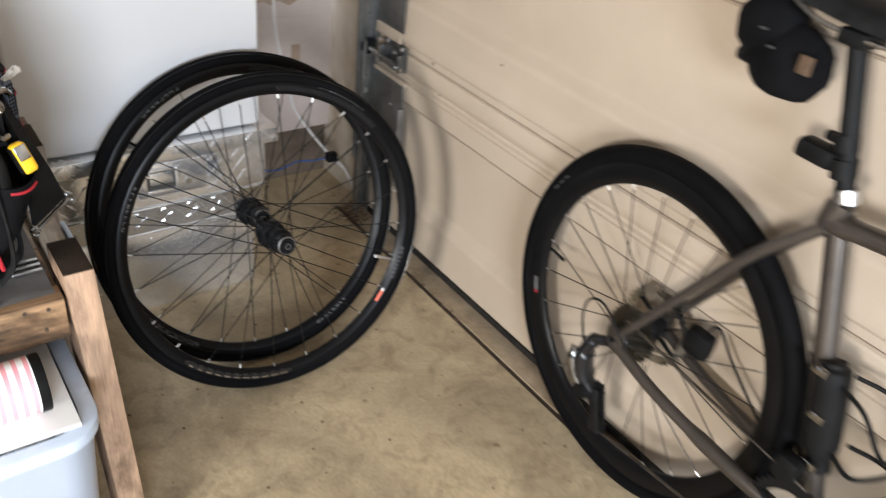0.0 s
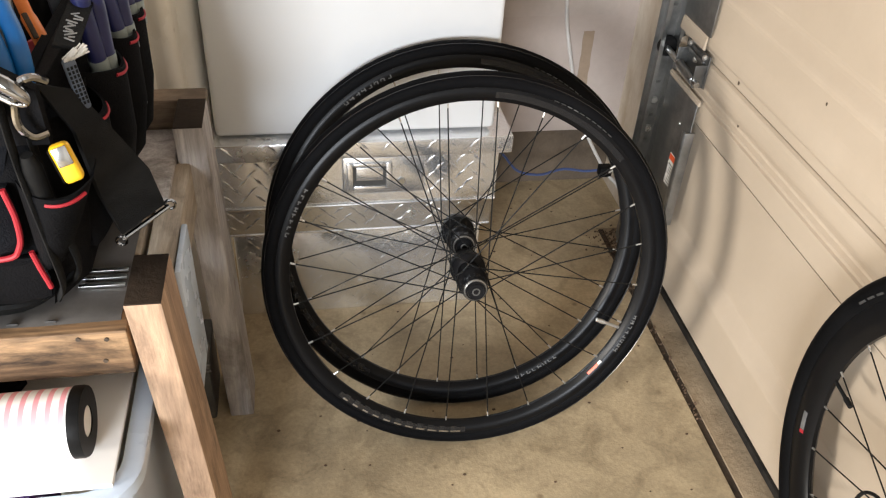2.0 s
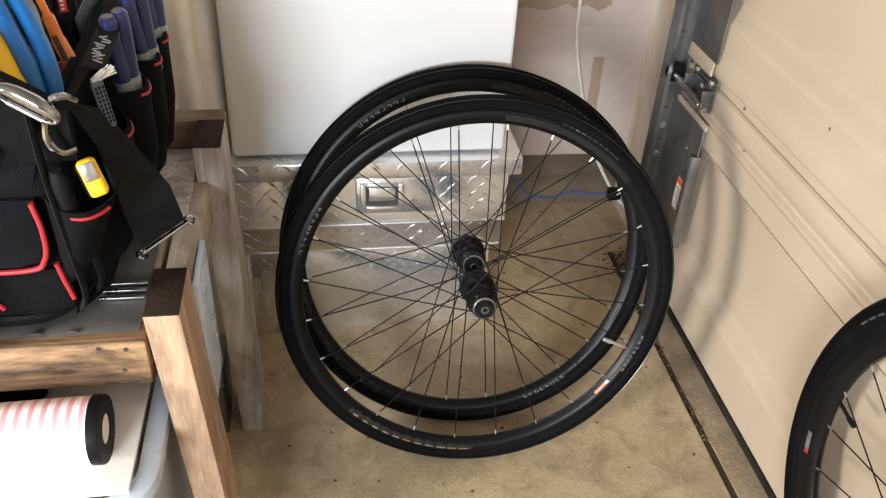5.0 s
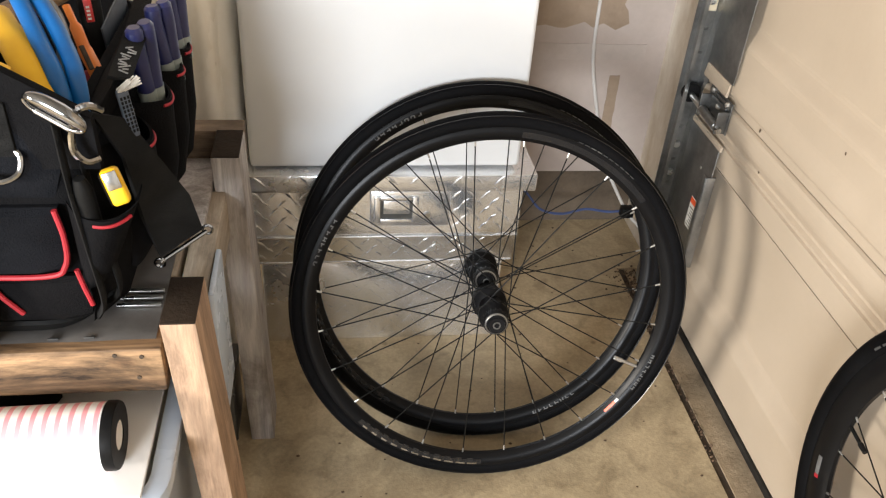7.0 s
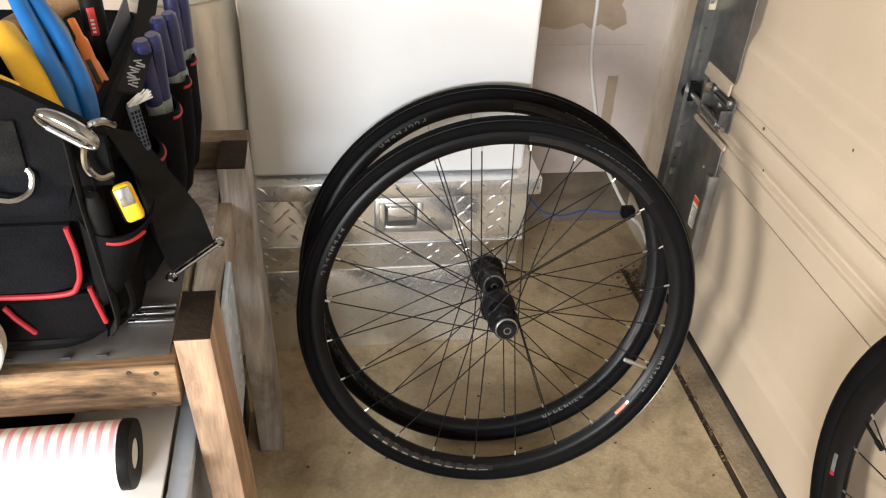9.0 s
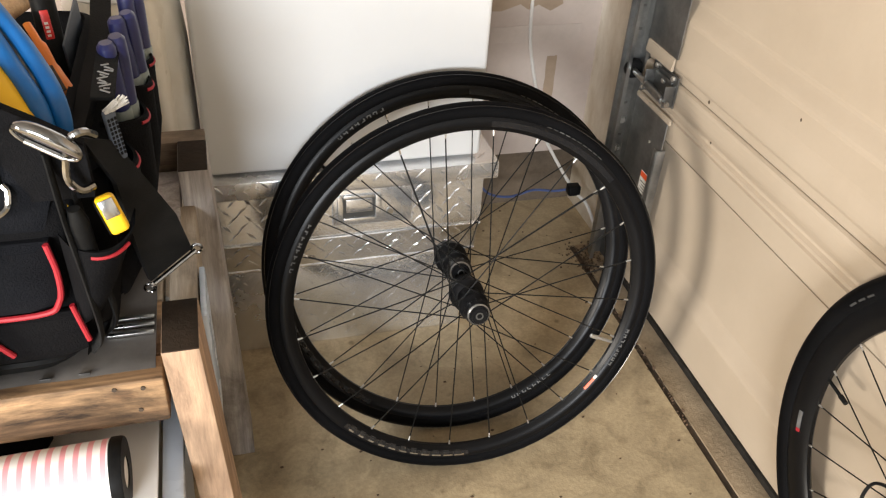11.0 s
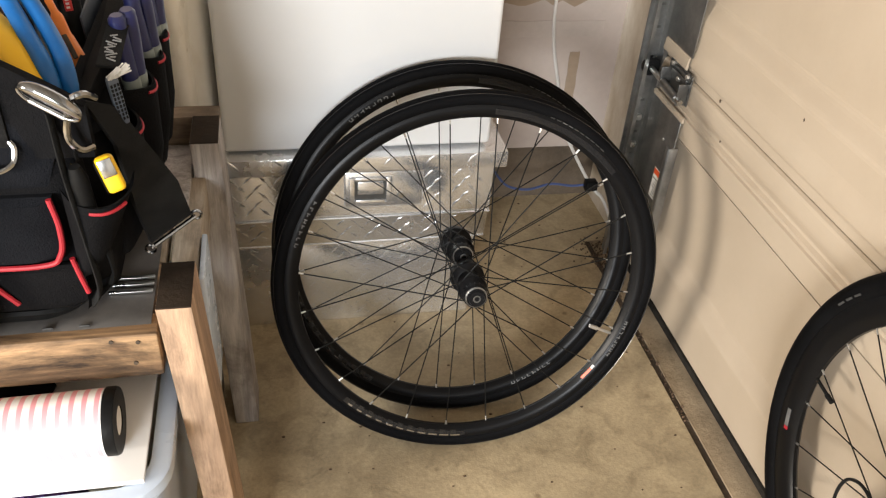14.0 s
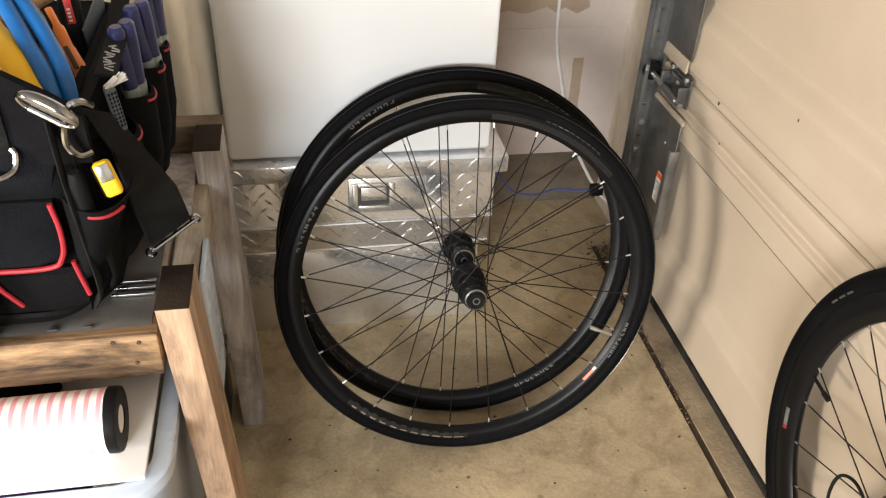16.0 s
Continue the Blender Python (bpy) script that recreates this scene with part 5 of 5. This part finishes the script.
part("sheath", T(curve_points([(-0.34, 0.44, 0.20), (-0.29, 0.40, 0.155), (-0.255, 0.38, 0.12), (-0.20, 0.37, 0.112), (-0.145, 0.36, 0.132), (-0.090, 0.35, 0.130), (-0.048, 0.335, 0.142)], 8), 0.0032, 8), M_BLUECABLE, blue)
part("plug", B(-0.064, -0.032, 0.317, 0.343, 0.129, 0.156, 0.004), M_BLACKP, blue, "black plug")
bm = bmesh.new()
rnd = random.Random(21)
for k in range(300):
    x, y = -0.030 + rnd.gauss(0, 0.026), 0.225 + rnd.gauss(0, 0.034)
    if rnd.random() < 0.35:
        x, y = -0.050 + rnd.gauss(0, 0.005), rnd.uniform(-0.35, 0.28)
    s = rnd.uniform(0.0015, 0.0052)
    bmesh.ops.create_icosphere(bm, subdivisions=1, radius=s, matrix=Matrix.Translation((x, y, s * 0.25 - 0.001)) @ Euler((rnd.random() * 6, rnd.random() * 6, rnd.random() * 6)).to_matrix().to_4x4() @ Matrix.Diagonal((1.0, 0.7, 0.35, 1)))
tagged(link("leaf_litter", bm, M_LEAF), "dry brown leaf litter along the door joint", "litter", "", "stuff")
bm = bmesh.new()
for k in range(130):
    x, y = rnd.uniform(-1.0, -0.07), rnd.uniform(-0.9, 0.48)
    s = rnd.uniform(0.0012, 0.0035)
    bmesh.ops.create_icosphere(bm, subdivisions=1, radius=s, matrix=Matrix.Translation((x, y, s * 0.3)) @ Matrix.Diagonal((1.2, 0.8, 0.5, 1)))
tagged(link("floor_grit", bm, M_LEAF), "fine brown grit scattered on the concrete", "grit", "", "stuff")

# ---- bicycle leaning by the door ----
BR = 0.352
bike = thing("bicycle", Matrix.Translation((-0.066, -0.872, 0.0)) @ pose(0, 0, 0, 0, 1.2, -3.9), "bronze grey gravel bicycle leaning beside the garage door", "bicycle")


def bike_wheel(y, name, a0):
    w = new(name)
    w.parent = bike
    w.matrix_basis = Matrix.Translation((0, y, 0)) @ pose(0, 0, 0, 0, 0, -90)
    tyre, rim, hub, ri, ro = wheel_parts(w, BR, 0.0190, 0.040, 24, 0.058)
    for k in range(3):
        on_rim(tyre, "tyre_print", BR, BR - 0.026, BR - 0.0235, (-0.0165, -0.0178), 96 + a0 + 3.4 * k, 98.4 + a0 + 3.4 * k, M_DECAL, n=2, lift=0.0012)
    on_rim(rim, "sticker", BR, ri + 0.014, ro - 0.019, (-0.0118, -0.0131), 192, 198, M_PRINT, "pale rim sticker", n=3)
    on_rim(rim, "sticker_end", BR, ri + 0.014, ro - 0.019, (-0.0118, -0.0131), 198.1, 199.2, M_RED, n=3)
    valve(w, BR, ri, 177)
    return w


rear = bike_wheel(0.0, "rear_wheel", 46)
front = bike_wheel(-1.02, "front_wheel", 0)


def gear(r, teeth, thick, hole, m):
    """A toothed ring with a hole."""
    bm = bmesh.new()
    n = teeth * 4
    out, inn = [], []
    for k in range(n):
        a = 2 * math.pi * k / n
        rr = r + (0.0022 if k % 4 in (1, 2) else -0.0018)
        out.append((rr * math.cos(a), rr * math.sin(a)))
        inn.append((hole * math.cos(a), hole * math.sin(a)))
    layers = []
    for y in (-thick / 2, thick / 2):
        layers.append(([bm.verts.new((x, y, z)) for x, z in out], [bm.verts.new((x, y, z)) for x, z in inn]))
    (o0, i0), (o1, i1) = layers
    for k in range(n):
        j = (k + 1) % n
        bm.faces.new((o0[k], o0[j], o1[j], o1[k]))
        bm.faces.new((i0[k], i1[k], i1[j], i0[j]))
        bm.faces.new((o0[k], i0[k], i0[j], o0[j]))
        bm.faces.new((o1[k], o1[j], i1[j], i1[k]))
    bmesh.ops.transform(bm, matrix=m, verts=bm.verts)
    return bm


hubm = Matrix.Translation((0, 0, BR))
cass = part("cassette", L([(0.016, -0.052), (0.019, -0.052), (0.019, -0.018), (0.016, -0.018)], 24, True, hubm), M_CASS, rear, "worn steel cassette of stacked sprockets")
for k in range(10):
    part("sprocket", gear(0.022 + 0.0037 * k, 11 + 2 * k, 0.0018, 0.017, hubm @ Matrix.Translation((0, -0.050 + 0.0033 * k, 0))), M_CASS, cass)
rotor = part("brake_rotor", gear(0.078, 40, 0.0018, 0.062, hubm @ Matrix.Translation((0, 0.044, 0))), M_SILVER, rear, "slotted steel brake rotor")
for k in range(6):
    a = 2 * math.pi * k / 6
    part("rotor_arm", T([(0.02 * math.cos(a), 0.044, BR + 0.02 * math.sin(a)), (0.064 * math.cos(a + 0.5), 0.044, BR + 0.064 * math.sin(a + 0.5))], 0.005, 6, 0.3), M_BLACKP, rotor)

AX, BBK = Vector((0, 0, BR)), Vector((0, -0.42, 0.278))
ST, HT0, HT1 = Vector((0, -0.262, 0.765)), Vector((0, -0.825, 0.690)), Vector((0, -0.790, 0.840))
part("seat_tube", T([BBK, BBK.lerp(ST, 0.5), ST], [0.020, 0.0175, 0.0165], 18), M_FRAME, bike)
part("seat_cluster", T([ST + Vector((0, 0.006, -0.035)), ST + Vector((0, 0.002, 0.0)), ST + Vector((0, -0.003, 0.012))], [0.019, 0.021, 0.018], 18), M_FRAME, bike)
part("seat_clamp", T([ST + Vector((0, -0.004, 0.012)), ST + Vector((0, 0.003, 0.030))], 0.0185, 18), M_SILVER, bike, "silver seat clamp")
part("top_tube", T(curve_points([(0, -0.255, 0.742), (0, -0.30, 0.748), (0, -0.50, 0.775), (0, -0.80, 0.815)], 6), [0.021] * 6 + [0.018] * 13, 16, 0.85), M_FRAME, bike)
part("down_tube", T([BBK, Vector((0, -0.62, 0.48)), HT0 + Vector((0, 0.01, 0.03))], [0.024, 0.023, 0.021], 16), M_FRAME, bike)
part("head_tube", T([HT0, HT1], [0.024, 0.021], 18), M_FRAME, bike)
part("bottom_bracket", T([BBK + Vector((-0.043, 0, 0)), BBK + Vector((0.043, 0, 0))], 0.024, 20), M_FRAME, bike)
for s in (-1, 1):
    part("seat_stay", T(curve_points([(s * 0.060, -0.004, BR + 0.010), (s * 0.056, -0.07, BR + 0.115), (s * 0.040, -0.18, BR + 0.29), (s * 0.014, -0.258, 0.735)], 6), [0.0090] * 12 + [0.0105] * 7, 14), M_FRAME, bike)
    part("chain_stay", T(curve_points([(s * 0.062, -0.002, BR - 0.008), (s * 0.060, -0.12, BR - 0.035), (s * 0.050, -0.28, BR - 0.055), (s * 0.032, -0.40, 0.283)], 6), [0.0110] * 10 + [0.0140] * 9, 14), M_FRAME, bike)
    part("dropout", B(s * 0.062 - 0.006, s * 0.062 + 0.006, -0.022, 0.020, BR - 0.024, BR + 0.026, 0.005), M_FRAME, bike)
    part("fork_blade", T(curve_points([(s * 0.034, -0.84, 0.665), (s * 0.052, -0.90, 0.53), (s * 0.056, -1.018, BR)], 6), [0.015] * 6 + [0.011] * 7, 12), M_FRAME, bike)
part("fork_crown", T([(-0.036, -0.838, 0.675), (0.036, -0.838, 0.675)], 0.018, 14), M_FRAME, bike)
part("stem", T([HT1, HT1 + Vector((0, -0.005, 0.04)), HT1 + Vector((0, -0.09, 0.055))], 0.015, 14), M_BLACKP, bike)
part("handlebar", T(curve_points([(0.0, -1.07, 0.80), (0.0, -1.10, 0.85), (0.0, -1.06, 0.89), (0.0, -0.98, 0.90), (0.0, -0.88, 0.897), (0.0, -0.78, 0.897), (0.0, -0.70, 0.90), (0.0, -0.64, 0.885), (0.0, -0.62, 0.84)], 5), 0.014, 12), M_FABRIC, bike, "black taped handlebar turned along the frame")
part("seat_post", T([ST + Vector((0, 0, 0.01)), (0, -0.192, 0.985)], 0.0136, 16), M_BLACKP, bike, "black seat post")
part("post_band", T([(0, -0.236, 0.842), (0, -0.229, 0.864)], 0.0175, 16), M_BLACKP, bike)
lamp = part("rear_lamp", B(-0.018, 0.018, -0.232, -0.168, 0.808, 0.838, 0.009), M_BLACKP, bike, "black rear lamp on a clamp")
part("lamp_clamp", T([(0, -0.247, 0.806), (0, -0.240, 0.832)], 0.0185, 16), M_BLACKP, lamp)
part("lamp_hook", B(-0.008, 0.008, -0.232, -0.200, 0.846, 0.860, 0.005), M_BLACKP, lamp)
# saddle: long shell, narrow nose, two rails
bm = bmesh.new()
rows = []
for k in range(15):
    s = k / 14
    y = -0.075 - 0.275 * s
    w = 0.070 * (1 - s) ** 0.9 + 0.019
    if k == 0:
        w *= 0.75
    top = 1.052 + 0.010 * math.cos(s * 5)
    row = []
    for j in range(13):
        a = math.pi * j / 12
        row.append((w * math.cos(a), y, top - 0.034 + 0.034 * math.sin(a) ** 0.55))
    row += [(x * 0.9, yy, z - 0.008) for x, yy, z in ((w * 0.6, y, top - 0.032), (0, y, top - 0.028), (-w * 0.6, y, top - 0.032))][::-1]
    rows.append(row)
saddle = part("saddle", loft(bm, rows), M_BLACKP, bike, "slim black saddle")
for s in (-1, 1):
    part("saddle_rail", T(curve_points([(s * 0.030, -0.095, 1.014), (s * 0.026, -0.15, 0.995), (s * 0.024, -0.26, 0.993), (s * 0.012, -0.32, 1.010)], 6), 0.0035, 8), M_SILVER, saddle)
part("post_head", B(-0.03, 0.03, -0.220, -0.175, 0.978, 1.000, 0.006), M_BLACKP, saddle)
# round two-lobed saddle bag
bm = bmesh.new()
lump(bm, (0, -0.060, 0.958), (0.044, 0.054, 0.052), 5.0, 0.08)
lump(bm, (0, -0.106, 0.920), (0.043, 0.066, 0.058), 6.0, 0.06)
pack = part("saddle_bag", bm, M_FABRIC, bike, "round black saddle bag")
part("bag_tag", B(-0.044, -0.038, -0.168, -0.146, 0.925, 0.952, 0.003), M_LEAF, pack, "brown leather tag")
part("bag_light", T([(0, -0.042, 0.908), (0, -0.022, 0.906)], [0.014, 0.011], 12), M_BLACKP, pack)
for z in (0.963, 0.943):
    part("reflective_dash", B(-0.0495, -0.0455, -0.086 - (0.963 - z), -0.074 - (0.963 - z), z, z + 0.004, 0.001), M_DECAL, pack)
# drive train
crankset = part("chainring", gear(0.088, 46, 0.003, 0.070, Matrix.Translation(BBK + Vector((-0.046, 0, 0))) @ pose(0, 0, 0, 0, 0, -90)), M_BLACKP, bike, "black chainring")
for k in range(4):
    a = 2 * math.pi * k / 4 + 0.4
    part("spider_arm", T([BBK + Vector((-0.046, 0.02 * math.cos(a), 0.02 * math.sin(a))), BBK + Vector((-0.046, 0.074 * math.cos(a), 0.074 * math.sin(a)))], 0.008, 8, 0.4), M_BLACKP, crankset)
part("crank_arm", T([BBK + Vector((-0.058, 0, 0)), BBK + Vector((-0.066, 0.10, -0.13))], [0.015, 0.011], 12, 0.6), M_GLOSS, bike)
part("crank_arm", T([BBK + Vector((0.050, 0, 0)), BBK + Vector((0.055, -0.10, 0.13))], [0.015, 0.011], 12, 0.6), M_GLOSS, bike)
part("front_mech", B(-0.060, -0.030, -0.395, -0.355, 0.355, 0.400, 0.008), M_BLACKP, bike)
mech = part("rear_mech", T(curve_points([(-0.066, 0.012, BR - 0.012), (-0.074, 0.038, BR - 0.030), (-0.079, 0.045, BR - 0.066), (-0.076, 0.038, BR - 0.104), (-0.066, 0.020, BR - 0.136)], 6), [0.013] * 5 + [0.019] * 6 + [0.025] * 10 + [0.018] * 4, 14, 0.75), M_GLOSS, bike, "black and chrome rear derailleur")
part("mech_plate", T(curve_points([(-0.097, 0.060, BR - 0.050), (-0.102, 0.054, BR - 0.084), (-0.096, 0.036, BR - 0.122)], 5), [0.006] * 3 + [0.009] * 5 + [0.011] * 3, 12, 0.6), M_CHROME, mech)
part("mech_knuckle", T([(-0.060, 0.024, BR - 0.142), (-0.094, 0.026, BR - 0.140)], [0.019, 0.016], 18), M_BLACKP, mech)
part("mech_cage", T([(-0.066, 0.016, BR - 0.132), (-0.064, -0.004, BR - 0.180), (-0.062, -0.014, BR - 0.222)], [0.018, 0.011, 0.015], 12, 0.35), M_BLACKP, mech)
part("mech_cage", T([(-0.046, 0.016, BR - 0.132), (-0.044, -0.014, BR - 0.222)], [0.015, 0.013], 12, 0.3), M_BLACKP, mech)
for p in ((-0.052, 0.010, BR - 0.138), (-0.052, -0.012, BR - 0.208)):
    part("jockey_wheel", gear(0.017, 11, 0.003, 0.005, Matrix.Translation(p) @ pose(0, 0, 0, 0, 0, -90)), M_BLACKP, mech)
part("gear_cable", T(curve_points([(-0.066, -0.03, BR + 0.005), (-0.072, 0.035, BR + 0.055), (-0.074, 0.072, BR + 0.045), (-0.074, 0.080, BR + 0.005), (-0.074, 0.062, BR - 0.045)], 8), 0.0024, 6), M_BLACKP, mech)


def chain(points, name):
    bm = bmesh.new()
    pts = [Vector(p) for p in points]
    for a, b in zip(pts, pts[1:]):
        n = max(1, int((b - a).length / 0.0127))
        for k in range(n):
            p, q = a.lerp(b, (k + 0.08) / n), a.lerp(b, (k + 0.92) / n)
            tube(bm, [p, q], 0.0034, 6, 0.8)
    tagged(part(name, bm, M_CASS, bike, "dull steel chain"), kind="stuff")


chain([(-0.046, -0.002, BR + 0.040), (-0.046, -0.415, 0.278 + 0.088)], "chain")
chain([(-0.050, -0.014, BR - 0.226), (-0.046, -0.42, 0.278 - 0.088)], "chain")
cal = part("brake_caliper", B(0.028, 0.060, -0.126, -0.072, BR + 0.006, BR + 0.058, 0.010), M_BLACKP, bike, "black disc brake caliper")
part("brake_hose", T(curve_points([(0.052, -0.10, BR + 0.05), (0.058, -0.12, BR + 0.075), (0.058, -0.17, BR + 0.03), (0.05, -0.27, BR - 0.035)], 6), 0.0026, 6), M_BLACKP, cal)
part("through_axle", T([(-0.070, 0, BR), (0.065, 0, BR)], 0.0065, 12), M_BLACKP, bike)
# mini pump and cage on the seat tube
cage = part("bottle_cage", T([(0, -0.378, 0.330), (0, -0.318, 0.545)], 0.010, 10, 0.6), M_BLACKP, bike, "black bottle cage with a small tool holder")
part("tool_holder", T(curve_points([(-0.012, -0.400, 0.385), (-0.012, -0.385, 0.44), (-0.012, -0.362, 0.53), (-0.010, -0.352, 0.56)], 4), [0.018] * 3 + [0.026] * 8 + [0.019] * 2, 14), M_BLACKP, cage)
part("cage_loop", T(curve_points([(-0.02, -0.375, 0.54), (-0.036, -0.43, 0.535), (-0.030, -0.468, 0.49), (0.0, -0.478, 0.465), (0.030, -0.468, 0.49), (0.036, -0.43, 0.535), (0.02, -0.375, 0.54)], 6), 0.0036, 8), M_BLACKP, cage)
part("cage_loop", T(curve_points([(-0.02, -0.41, 0.43), (-0.036, -0.455, 0.43), (0.0, -0.485, 0.45), (0.036, -0.455, 0.43), (0.02, -0.41, 0.43)], 6), 0.0036, 8), M_BLACKP, cage)
for z, y in ((0.40, -0.395), (0.48, -0.374), (0.55, -0.35)):
    part("strap_buckle", B(-0.040, -0.028, y - 0.012, y + 0.012, z - 0.007, z + 0.007, 0.002), M_CHROME, cage)

# put each thing's own origin at the middle of its base
bpy.context.view_layer.update()
for ob in list(scene.objects):
    if ob.type == "EMPTY" and ob.parent is None and ob.matrix_basis == Matrix.Identity(4):
        pts = [o.matrix_world @ Vector(c) for o in ob.children_recursive if o.type == "MESH" for c in o.bound_box]
        lo = [min(p[k] for p in pts) for k in range(3)]
        hi = [max(p[k] for p in pts) for k in range(3)]
        off = Vector(((lo[0] + hi[0]) / 2, (lo[1] + hi[1]) / 2, lo[2]))
        ob.location = off
        for c in ob.children:
            c.location = c.location - off
